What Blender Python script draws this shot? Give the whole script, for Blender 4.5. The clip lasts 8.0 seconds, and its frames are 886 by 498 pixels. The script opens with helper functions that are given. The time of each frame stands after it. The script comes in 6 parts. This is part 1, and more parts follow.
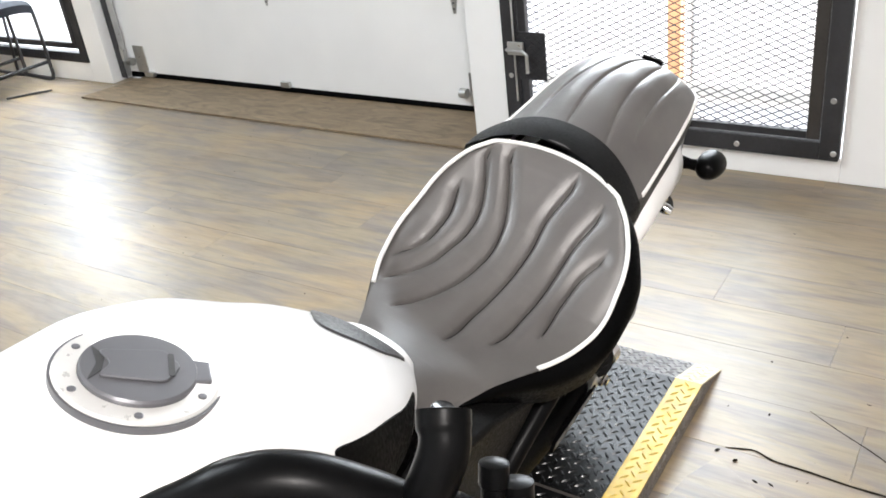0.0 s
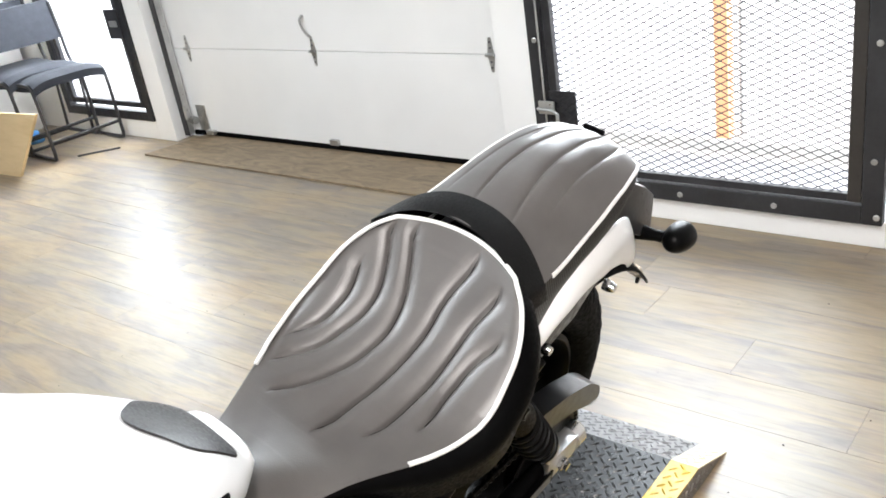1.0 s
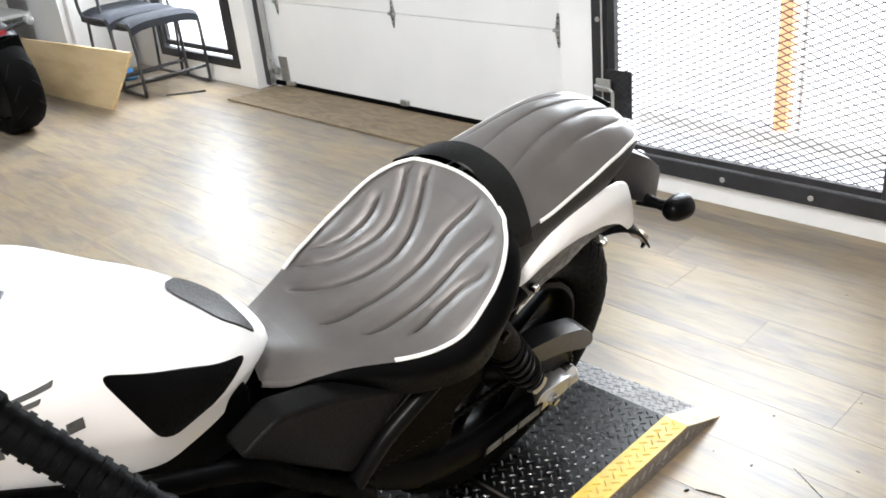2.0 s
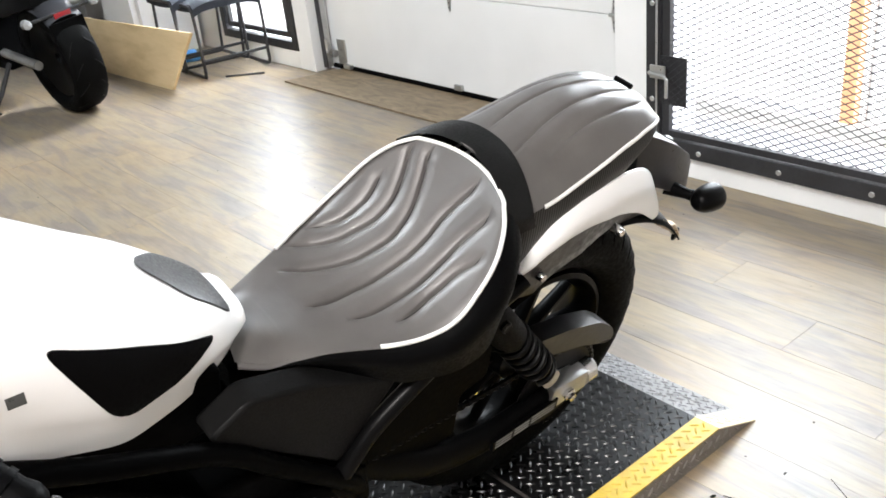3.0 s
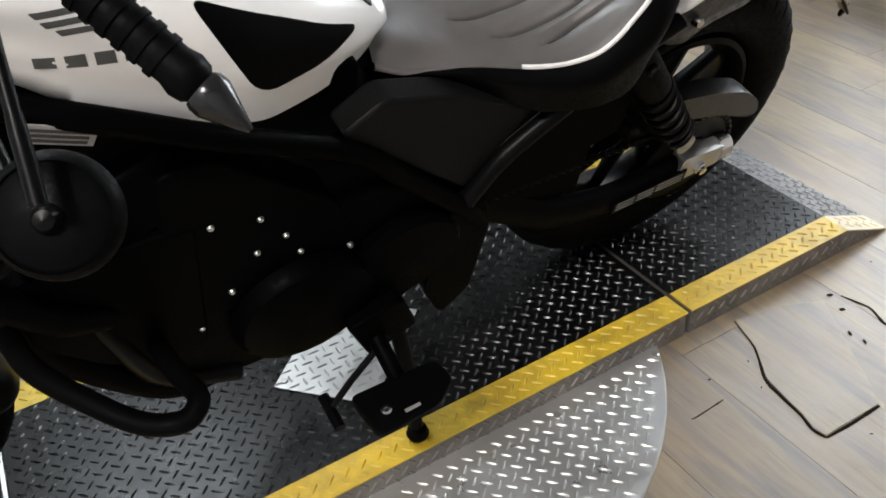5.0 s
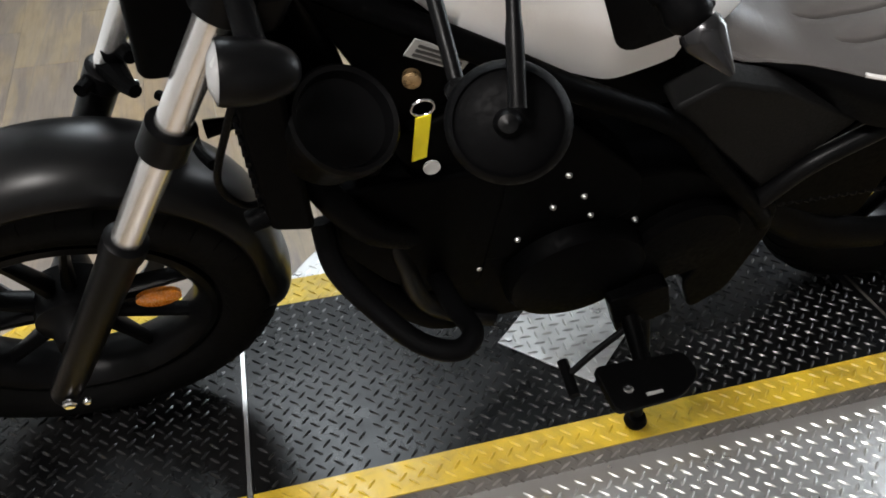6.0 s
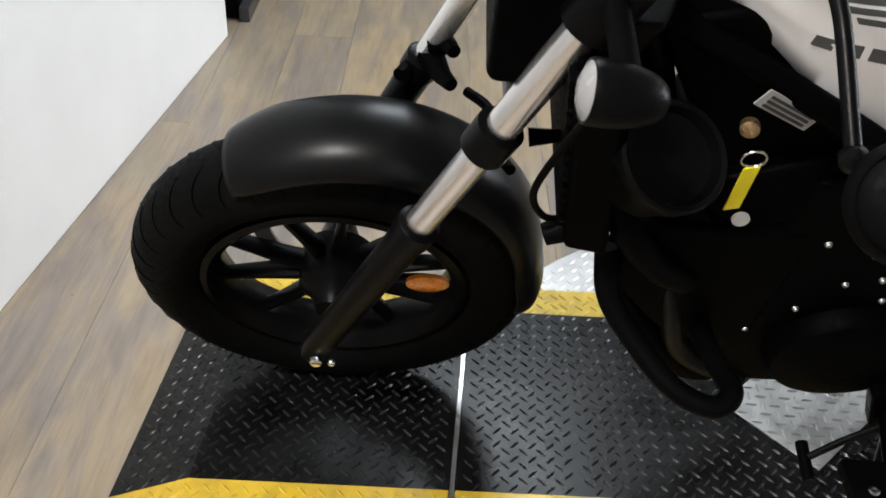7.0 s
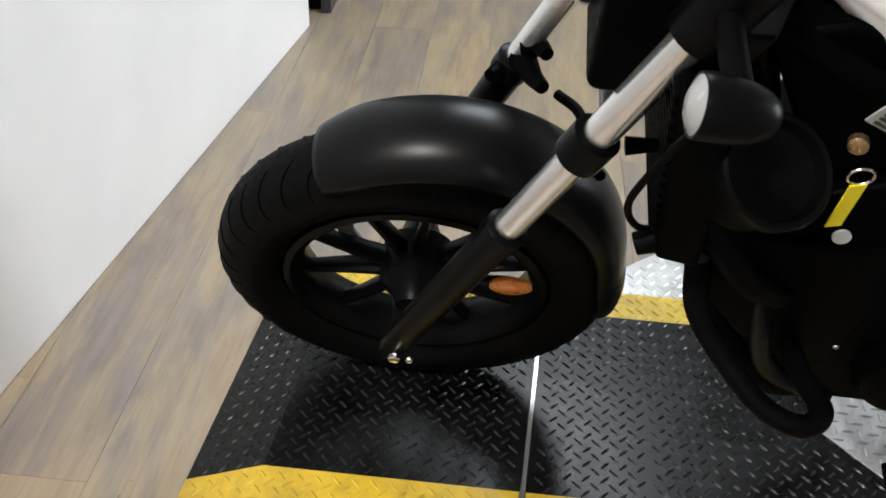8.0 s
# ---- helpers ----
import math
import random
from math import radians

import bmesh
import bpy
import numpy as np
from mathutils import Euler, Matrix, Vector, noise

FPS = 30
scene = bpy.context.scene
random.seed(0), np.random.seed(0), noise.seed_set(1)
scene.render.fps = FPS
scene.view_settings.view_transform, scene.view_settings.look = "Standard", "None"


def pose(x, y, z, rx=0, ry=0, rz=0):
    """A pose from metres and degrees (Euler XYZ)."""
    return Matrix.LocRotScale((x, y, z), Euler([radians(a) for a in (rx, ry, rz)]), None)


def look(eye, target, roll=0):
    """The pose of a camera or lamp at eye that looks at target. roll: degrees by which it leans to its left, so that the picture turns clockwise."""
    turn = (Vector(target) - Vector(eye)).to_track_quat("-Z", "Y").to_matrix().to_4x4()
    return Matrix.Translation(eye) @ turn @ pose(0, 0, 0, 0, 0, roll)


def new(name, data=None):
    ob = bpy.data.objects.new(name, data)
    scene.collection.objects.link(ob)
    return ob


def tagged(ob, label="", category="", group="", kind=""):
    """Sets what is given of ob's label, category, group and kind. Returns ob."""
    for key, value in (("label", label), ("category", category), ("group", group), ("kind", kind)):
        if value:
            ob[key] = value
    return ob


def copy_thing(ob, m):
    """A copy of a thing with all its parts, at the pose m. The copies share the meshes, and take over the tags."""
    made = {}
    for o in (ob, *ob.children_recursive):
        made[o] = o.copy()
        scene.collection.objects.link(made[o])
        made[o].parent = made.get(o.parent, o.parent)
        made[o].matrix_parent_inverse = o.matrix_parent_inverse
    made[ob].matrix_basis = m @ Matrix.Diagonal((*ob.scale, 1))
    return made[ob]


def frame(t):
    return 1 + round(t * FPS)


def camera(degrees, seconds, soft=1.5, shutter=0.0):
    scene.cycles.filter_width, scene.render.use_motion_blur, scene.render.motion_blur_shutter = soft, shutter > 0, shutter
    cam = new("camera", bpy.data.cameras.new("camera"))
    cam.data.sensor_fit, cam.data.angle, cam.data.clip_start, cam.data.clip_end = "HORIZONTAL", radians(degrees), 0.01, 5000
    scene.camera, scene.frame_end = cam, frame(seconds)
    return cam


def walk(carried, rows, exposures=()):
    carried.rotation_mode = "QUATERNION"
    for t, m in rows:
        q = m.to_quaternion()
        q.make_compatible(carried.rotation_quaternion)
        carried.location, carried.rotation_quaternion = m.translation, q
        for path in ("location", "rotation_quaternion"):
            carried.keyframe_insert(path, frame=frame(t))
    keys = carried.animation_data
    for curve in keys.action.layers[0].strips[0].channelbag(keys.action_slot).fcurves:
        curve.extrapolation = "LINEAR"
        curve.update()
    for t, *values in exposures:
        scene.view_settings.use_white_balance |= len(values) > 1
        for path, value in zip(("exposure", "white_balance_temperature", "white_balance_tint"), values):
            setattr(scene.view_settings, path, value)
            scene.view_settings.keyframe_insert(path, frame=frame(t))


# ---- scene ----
cam = camera(52.7, 8.0, soft=1.7)
PATH = [
    (0, (-0.485, -0.812, 1.387), (0.943, 0.218, 0.438), -7.4),
    (0.5, (-0.295, -0.9, 1.357), (1.033, 0.243, 0.392), -9.3),
    (1, (-0.279, -0.983, 1.36), (1.075, 0.24, 0.54), -9.4),
    (1.5, (-0.38, -1.121, 1.384), (0.924, 0.143, 0.546), -8.5),
    (1.7, (-0.387, -1.155, 1.387), (0.892, 0.12, 0.526), -7.1),
    (2.8, (-0.257, -1.228, 1.375), (0.828, 0.236, 0.549), -6.0),
    (3, (-0.257, -1.22, 1.346), (0.845, 0.207, 0.48), -6.3),
    (3.5, (-0.255, -1.221, 1.302), (0.853, 0.139, 0.34), -5.1),
    (4, (-0.255, -1.222, 1.256), (0.805, 0.097, 0.191), -6.1),
    (4.2, (-0.259, -1.222, 1.243), (0.796, 0.056, 0.123), -4.7),
    (5.3, (-0.363, -1.184, 1.223), (0.307, 0.261, 0.014), -3.2),
    (5.5, (-0.408, -1.171, 1.218), (0.224, 0.293, 0.012), -1.4),
    (6, (-0.473, -1.168, 1.218), (-0.031, 0.36, 0.005), 0.1),
    (6.5, (-0.531, -1.154, 1.215), (-0.276, 0.411, -0.004), 2.9),
    (7, (-0.588, -1.146, 1.221), (-0.538, 0.453, 0.02), 4.2),
    (7.5, (-0.611, -1.144, 1.215), (-0.666, 0.449, 0.007), 5.0),
    (8, (-0.617, -1.137, 1.23), (-0.705, 0.441, 0.005), 3.4),
]
EXPOSURES = [(0.0, 1.19), (0.5, 1.19), (1.0, 1.33), (1.7, 1.30), (2.8, 1.36), (3.5, 1.25), (4.2, 0.97), (5.3, 0.6), (6.5, 0.62), (8.0, 0.66)]
walk(cam, [(t, look(eye, target, roll)) for t, eye, target, roll in PATH], EXPOSURES)

# ---- light ----
world = bpy.data.worlds.new("sky")
scene.world = world
world.use_nodes = True
wn = world.node_tree.nodes
sky = wn.new("ShaderNodeTexSky")
sky.sky_type = "NISHITA"
sky.sun_disc = False
sky.sun_elevation, sky.sun_rotation = radians(47), radians(187)
wn["Background"].inputs["Strength"].default_value = 0.15
world.node_tree.links.new(sky.outputs["Color"], wn["Background"].inputs["Color"])


def lamp(name, kind, m, energy, color=(1, 1, 1), size=None, angle=None):
    data = bpy.data.lights.new(name, kind)
    data.energy, data.color = energy, color
    if size:
        data.shape, data.size, data.size_y = "RECTANGLE", size[0], size[1]
    if angle:
        data.angle = radians(angle)
    ob = new(name, data)
    ob.matrix_world = m
    return ob


lamp("sun", "SUN", look((2.0, -10, 11), (3.2, 0, 0)), 3.6, (1.0, 0.95, 0.88), angle=0.6)
# daylight entering by the mesh door and by the glazed door
lamp("door_daylight", "AREA", look((2.66, 0.27, 1.60), (0.0, 0.1, 0.45)), 44, (0.86, 0.935, 1.0), (1.1, 1.05))
lamp("side_daylight", "AREA", look((2.80, 4.20, 1.62), (1.7, 4.6, 0.2)), 42, (0.88, 0.94, 1.0), (0.9, 1.0))
# ceiling lamps: a white tube fitting and a warm spot
lamp("ceiling_tube", "AREA", look((-0.19, 2.1, 2.95), (-0.19, 2.1, 0)), 54, (0.86, 0.94, 1.0), (0.9, 1.5))
lamp("ceiling_spot", "AREA", look((-1.45, -1.73, 2.95), (-1.35, -1.5, 0)), 66, (1.0, 0.95, 0.92), (0.55, 0.4))


# ---- materials ----
def material(name, color, rough=0.5, metal=0.0, coat=0.0):
    m = bpy.data.materials.new(name)
    m.use_nodes = True
    b = m.node_tree.nodes["Principled BSDF"]
    b.inputs["Base Color"].default_value = (*color, 1)
    b.inputs["Roughness"].default_value = rough
    b.inputs["Metallic"].default_value = metal
    b.inputs["Coat Weight"].default_value = coat
    b.inputs["Coat Roughness"].default_value = 0.08
    return m


def node(m, kind, **inputs):
    n = m.node_tree.nodes.new(kind)
    for key, value in inputs.items():
        n.inputs[key.replace("_", " ")].default_value = value
    return n


def link(m, a, b):
    m.node_tree.links.new(a, b)


def shader(m):
    return m.node_tree.nodes["Principled BSDF"]


def coords(m, scale=(1, 1, 1), turn=0.0, space="Object"):
    tc = node(m, "ShaderNodeTexCoord")
    mp = node(m, "ShaderNodeMapping")
    mp.inputs["Scale"].default_value = scale
    mp.inputs["Rotation"].default_value = (0, 0, turn)
    link(m, tc.outputs[space], mp.inputs["Vector"])
    return mp.outputs["Vector"]


def noise_fac(m, scale, detail=4.0, rough=0.55, vec=None, distortion=0.0):
    n = node(m, "ShaderNodeTexNoise", Scale=scale, Detail=detail, Roughness=rough, Distortion=distortion)
    if vec is not None:
        link(m, vec, n.inputs["Vector"])
    return n.outputs["Fac"]


def ramp(m, fac, stops):
    r = node(m, "ShaderNodeValToRGB")
    els = r.color_ramp.elements
    while len(els) < len(stops):
        els.new(0.5)
    for e, (p, c) in zip(els, stops):
        e.position, e.color = p, (*c, 1) if len(c) == 3 else c
    link(m, fac, r.inputs["Fac"])
    return r.outputs["Color"]


def mix(m, fac, a, b, mode="MIX"):
    n = m.node_tree.nodes.new("ShaderNodeMix")
    n.data_type, n.blend_type = "RGBA", mode
    for value, sock in ((fac, n.inputs[0]), (a, n.inputs[6]), (b, n.inputs[7])):
        if isinstance(value, (int, float)):
            sock.default_value = value
        elif isinstance(value, tuple):
            sock.default_value = (*value, 1)
        else:
            link(m, value, sock)
    return n.outputs[2]


def bump(m, height, strength=0.2, distance=0.002):
    b = node(m, "ShaderNodeBump", Strength=strength, Distance=distance)
    link(m, height, b.inputs["Height"])
    link(m, b.outputs["Normal"], shader(m).inputs["Normal"])


def worn(name, color, rough=0.5, metal=0.0, coat=0.0, grain=60.0, vary=0.25, relief=0.1, rvary=0.15, spec=0.5):
    """A plain surface with two scales of variation in tone, gloss and relief."""
    m = material(name, color, rough, metal, coat)
    shader(m).inputs["Specular IOR Level"].default_value = spec
    v = coords(m)
    fine, broad = noise_fac(m, grain, 5, vec=v), noise_fac(m, grain / 12, 3, vec=v)
    dark = tuple(c * (1 - vary) for c in color)
    light = tuple(min(1, c * (1 + vary * 0.6)) for c in color)
    c = ramp(m, broad, [(0.3, dark), (0.7, light)])
    link(m, c, shader(m).inputs["Base Color"])
    r = ramp(m, fine, [(0.3, (max(0.02, rough - rvary),) * 3), (0.7, (min(1, rough + rvary),) * 3)])
    link(m, r, shader(m).inputs["Roughness"])
    if relief:
        bump(m, fine, relief, 0.001)
    return m


WHITE_WALL = worn("white_wall_paint", (0.83, 0.825, 0.815), 0.6, grain=25, vary=0.05, relief=0.08)
DOOR_WHITE = worn("white_door_steel", (0.83, 0.825, 0.815), 0.45, grain=18, vary=0.06, relief=0.08)
# the ceiling and grey walls only close the room; their grey tempers bounced light
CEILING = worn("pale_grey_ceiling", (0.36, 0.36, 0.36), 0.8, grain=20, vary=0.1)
GREY_WALL = worn("grey_wall_paint", (0.50, 0.50, 0.50), 0.7, grain=25, vary=0.06, relief=0.08)
BLACK_STEEL = worn("black_painted_steel", (0.022, 0.022, 0.025), 0.45, 0.0, grain=90, vary=0.4, relief=0.2)
GALV = worn("galvanised_steel", (0.55, 0.55, 0.54), 0.4, 0.9, grain=60, vary=0.3)
CHROME = worn("bright_metal", (0.75, 0.75, 0.76), 0.18, 1.0, grain=50, vary=0.12, rvary=0.06)
FORK_METAL = worn("fork_tube_metal", (0.78, 0.77, 0.76), 0.24, 0.92, grain=3, vary=0.01, rvary=0.0, relief=0.0)
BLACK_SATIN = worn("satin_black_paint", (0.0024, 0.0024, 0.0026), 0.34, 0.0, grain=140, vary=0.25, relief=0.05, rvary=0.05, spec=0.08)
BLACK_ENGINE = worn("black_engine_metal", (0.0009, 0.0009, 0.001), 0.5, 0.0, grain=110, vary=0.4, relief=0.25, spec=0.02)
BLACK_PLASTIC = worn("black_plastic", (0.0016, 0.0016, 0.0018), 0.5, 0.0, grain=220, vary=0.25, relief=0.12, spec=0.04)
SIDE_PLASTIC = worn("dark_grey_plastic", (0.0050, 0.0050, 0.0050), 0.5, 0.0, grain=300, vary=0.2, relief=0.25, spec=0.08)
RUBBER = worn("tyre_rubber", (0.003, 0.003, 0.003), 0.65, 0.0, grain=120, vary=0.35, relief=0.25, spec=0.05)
TANK_WHITE = worn("white_tank_paint", (0.84, 0.84, 0.835), 0.32, 0.0, 0.4, grain=8, vary=0.02, relief=0.0, rvary=0.03)
PIPING = worn("white_piping", (0.78, 0.77, 0.75), 0.5, grain=200, vary=0.08)
TAIL_GREY = worn("grey_painted_plastic", (0.030, 0.030, 0.034), 0.32, 0.1, grain=80, vary=0.1, rvary=0.05)
FENDER_STAY = worn("brown_black_fender", (0.030, 0.026, 0.023), 0.45, grain=90, vary=0.2)
CAP_GREY = worn("grey_cap_metal", (0.13, 0.13, 0.14), 0.38, 0.35, grain=90, vary=0.12, rvary=0.05)
CAP_RING = worn("pale_cap_ring", (0.62, 0.61, 0.59), 0.4, 0.3, grain=90, vary=0.08)
PAD = worn("black_pad_rubber", (0.024, 0.024, 0.026), 0.42, grain=260, vary=0.2, relief=0.25)
PLATE_BLACK = worn("black_tread_plate", (0.0026, 0.0027, 0.0029), 0.29, 0.0, grain=22, vary=0.3, relief=0.04, rvary=0.05, spec=0.20)
LUG_BLACK = worn("rubbed_black_tread_lens", (0.0075, 0.0075, 0.0078), 0.30, 0.1, grain=40, vary=0.4, relief=0.05, rvary=0.08)
# paler copies of the deck colours: wear plus door glare, painted in
PLATE_WORN_GLARE = worn("worn_glare_tread_plate", (0.24, 0.24, 0.245), 0.30, 0.4, grain=26, vary=0.35, relief=0.08, rvary=0.08)
YELLOW_WORN_GLARE = worn("worn_glare_yellow_plate", (0.68, 0.60, 0.43), 0.38, 0.1, grain=26, vary=0.25, relief=0.1)
# darker copy of the tread-plate aluminium, with the side's shade in its colour
SKIRT = worn("mottled_shaded_aluminium", (0.20, 0.185, 0.17), 0.42, 0.4, grain=160, vary=0.3, relief=0.8, rvary=0.15)
FENDER_BLACK = worn("satin_black_fender", (0.003, 0.003, 0.0032), 0.32, 0.0, grain=140, vary=0.1, relief=0.0, rvary=0.01, spec=0.15)
PLATE_YELLOW = worn("yellow_tread_plate", (0.66, 0.45, 0.03), 0.42, 0.0, grain=30, vary=0.22, relief=0.15, rvary=0.1)


def grime(m, tint, amount, scale):
    """Rubbed-in dirt over a painted plate."""
    b = shader(m)
    src = b.inputs["Base Color"].links[0].from_socket
    spots = ramp(m, noise_fac(m, scale, 6, 0.7, coords(m), 0.5), [(0.42, (0, 0, 0)), (0.68, (1, 1, 1))])
    k = node(m, "ShaderNodeMath")
    k.operation = "MULTIPLY"
    k.inputs[1].default_value = amount
    link(m, spots, k.inputs[0])
    link(m, mix(m, k.outputs[0], src, tint), b.inputs["Base Color"])


grime(PLATE_YELLOW, (0.16, 0.11, 0.03), 0.45, 16)
grime(PLATE_BLACK, (0.020, 0.019, 0.018), 0.25, 9)
PLATE_ALU = worn("aluminium_tread_plate", (0.60, 0.60, 0.59), 0.36, 0.75, grain=20, vary=0.2, rvary=0.1)
BAR_METAL = worn("dark_turned_metal", (0.03, 0.03, 0.032), 0.22, 0.7, grain=90, vary=0.15, rvary=0.05)
STRAP = worn("black_seat_vinyl", (0.006, 0.006, 0.006), 0.5, grain=300, vary=0.2, relief=0.3, spec=0.15)
SEAM = worn("dark_seam_line", (0.012, 0.011, 0.011), 0.7, grain=400, vary=0.2)
GUARD_GREY = worn("dark_grey_guard_plastic", (0.005, 0.005, 0.0055), 0.34, grain=90, vary=0.1, rvary=0.04)
CRACK_DIRT = worn("dark_crack_dirt", (0.016, 0.013, 0.010), 0.9, grain=60, vary=0.4, spec=0.05)
LABEL_PRINT = worn("grey_label_print", (0.15, 0.15, 0.145), 0.6, grain=300, vary=0.3)
AMBER = worn("amber_lens", (0.50, 0.15, 0.006), 0.25, grain=400, vary=0.5, coat=0.5)
YELLOW_TAG = worn("yellow_fabric_tag", (0.85, 0.72, 0.01), 0.6, grain=200, vary=0.1)
GOLD = worn("gold_anodised", (0.30, 0.20, 0.10), 0.35, 0.8, grain=80, vary=0.1)
LENS_CLEAR = worn("clear_lamp_lens", (0.30, 0.30, 0.30), 0.15, grain=80, vary=0.08)
PAPER = worn("printed_label", (0.36, 0.36, 0.35), 0.5, grain=120, vary=0.1)
INK = worn("dark_ink", (0.03, 0.03, 0.03), 0.5, grain=120, vary=0.1)
EMBLEM = worn("grey_black_decal", (0.07, 0.075, 0.075), 0.4, grain=60, vary=0.1)
CHAIR_CLOTH = worn("dark_blue_grey_cloth", (0.016, 0.019, 0.027), 0.9, grain=300, vary=0.25, relief=0.4)
RED_PAINT = worn("dark_red_paint", (0.25, 0.01, 0.015), 0.25, coat=0.6, grain=10, vary=0.1, relief=0.0)
BLUE_RAG = worn("blue_plastic", (0.10, 0.35, 0.75), 0.5, grain=40, vary=0.15)
ORANGE = worn("orange_post_paint", (0.80, 0.40, 0.20), 0.55, grain=30, vary=0.1)
CONCRETE = worn("outdoor_concrete", (0.55, 0.54, 0.52), 0.85, grain=14, vary=0.2, relief=0.3)
# added backdrop that gives off its own white, in place of a bright outdoors
GLARE = material("glowing_white_backdrop", (0.85, 0.85, 0.85), 0.8)
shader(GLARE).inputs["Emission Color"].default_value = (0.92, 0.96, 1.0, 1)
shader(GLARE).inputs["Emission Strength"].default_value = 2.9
BROWN_DOOR = worn("brown_wood_panel", (0.30, 0.17, 0.07), 0.45, grain=14, vary=0.25)


def leather():
    m = material("grey_leather", (0.110, 0.103, 0.097), 0.40)
    v = coords(m)
    vor = node(m, "ShaderNodeTexVoronoi", Scale=520.0)
    link(m, v, vor.inputs["Vector"])
    broad = noise_fac(m, 9, 4, vec=v)
    link(m, ramp(m, broad, [(0.3, (0.078, 0.072, 0.069)), (0.72, (0.108, 0.101, 0.096))]), shader(m).inputs["Base Color"])
    link(m, ramp(m, noise_fac(m, 40, 3, vec=v), [(0.3, (0.38,) * 3), (0.7, (0.45,) * 3)]), shader(m).inputs["Roughness"])
    shader(m).inputs["Specular IOR Level"].default_value = 0.6
    bump(m, vor.outputs["Distance"], 0.10, 0.0008)
    return m


def carbon():
    m = material("carbon_weave_vinyl", (0.02, 0.02, 0.02), 0.42)
    v = coords(m, turn=0.5)
    wave = node(m, "ShaderNodeTexWave", Scale=70.0, Distortion=0.4)
    wave.bands_direction = "X"
    link(m, v, wave.inputs["Vector"])
    link(m, ramp(m, wave.outputs["Fac"], [(0.25, (0.004, 0.004, 0.004)), (0.8, (0.032, 0.031, 0.030))]), shader(m).inputs["Base Color"])
    bump(m, wave.outputs["Fac"], 0.4, 0.001)
    shader(m).inputs["Specular IOR Level"].default_value = 0.2
    return m


def planks():
    m = material("vinyl_oak_planks", (0.4, 0.3, 0.2), 0.3)
    tc = node(m, "ShaderNodeTexCoord")
    info = node(m, "ShaderNodeObjectInfo")
    geo = node(m, "ShaderNodeNewGeometry")
    mp = node(m, "ShaderNodeMapping")
    mp.inputs["Scale"].default_value = (10.5, 2.6, 1.0)
    shift = node(m, "ShaderNodeVectorMath")
    shift.operation = "SCALE"
    shift.inputs[0].default_value = (13.0, 29.0, 7.0)
    link(m, info.outputs["Random"], shift.inputs["Scale"])
    add = node(m, "ShaderNodeVectorMath")
    link(m, geo.outputs["Position"], add.inputs[0])
    link(m, shift.outputs[0], add.inputs[1])
    link(m, add.outputs[0], mp.inputs["Vector"])
    grain = noise_fac(m, 2.2, 8, 0.62, mp.outputs["Vector"], 0.6)
    long_ = node(m, "ShaderNodeMapping")
    long_.inputs["Scale"].default_value = (13.0, 2.0, 1.0)
    link(m, add.outputs[0], long_.inputs["Vector"])
    patch_ = noise_fac(m, 1.0, 4, 0.5, long_.outputs["Vector"], 1.1)
    broad = noise_fac(m, 0.7, 3, vec=geo.outputs["Position"])
    # honey-coloured and mauve-grey streaks lie side by side in each board
    c1 = ramp(m, patch_, [(0.34, (0.190, 0.161, 0.138)), (0.45, (0.225, 0.187, 0.150)), (0.51, (0.258, 0.208, 0.149)), (0.58, (0.283, 0.225, 0.149)), (0.70, (0.262, 0.216, 0.165))])
    c2 = ramp(m, grain, [(0.34, (0.84, 0.835, 0.83)), (0.5, (0.98, 0.98, 0.98)), (0.66, (1.07, 1.065, 1.05))])
    streak = node(m, "ShaderNodeMapping")
    streak.inputs["Scale"].default_value = (80.0, 4.0, 1.0)
    link(m, add.outputs[0], streak.inputs["Vector"])
    hair = ramp(m, noise_fac(m, 1.6, 6, 0.6, streak.outputs["Vector"], 0.4), [(0.34, (0.86, 0.85, 0.84)), (0.52, (1.0, 1.0, 1.0)), (0.72, (1.03, 1.03, 1.025))])
    c3 = mix(m, 1.0, mix(m, 1.0, c1, c2, "MULTIPLY"), hair, "MULTIPLY")
    tint = ramp(m, info.outputs["Random"], [(0.0, (0.92, 0.92, 0.95)), (0.5, (1.0, 0.99, 0.97)), (1.0, (1.07, 1.05, 1.0))])
    c4 = mix(m, 1.0, c3, tint, "MULTIPLY")
    cloud = ramp(m, noise_fac(m, 2.6, 3, 0.5, geo.outputs["Position"], 0.5), [(0.34, (0.92, 0.945, 0.98)), (0.5, (1.0, 0.99, 0.97)), (0.66, (1.07, 1.0, 0.90))])
    c4 = mix(m, 1.0, c4, cloud, "MULTIPLY")
    dirt = ramp(m, noise_fac(m, 34, 3, vec=geo.outputs["Position"]), [(0.0, (1, 1, 1)), (0.72, (1, 1, 1)), (0.76, (0.30, 0.28, 0.26))])
    link(m, mix(m, 0.45, c4, mix(m, 1.0, c4, dirt, "MULTIPLY")), shader(m).inputs["Base Color"])
    link(m, ramp(m, broad, [(0.3, (0.35,) * 3), (0.7, (0.46,) * 3)]), shader(m).inputs["Roughness"])
    shader(m).inputs["Specular IOR Level"].default_value = 0.8
    bump(m, grain, 0.16, 0.001)
    return m


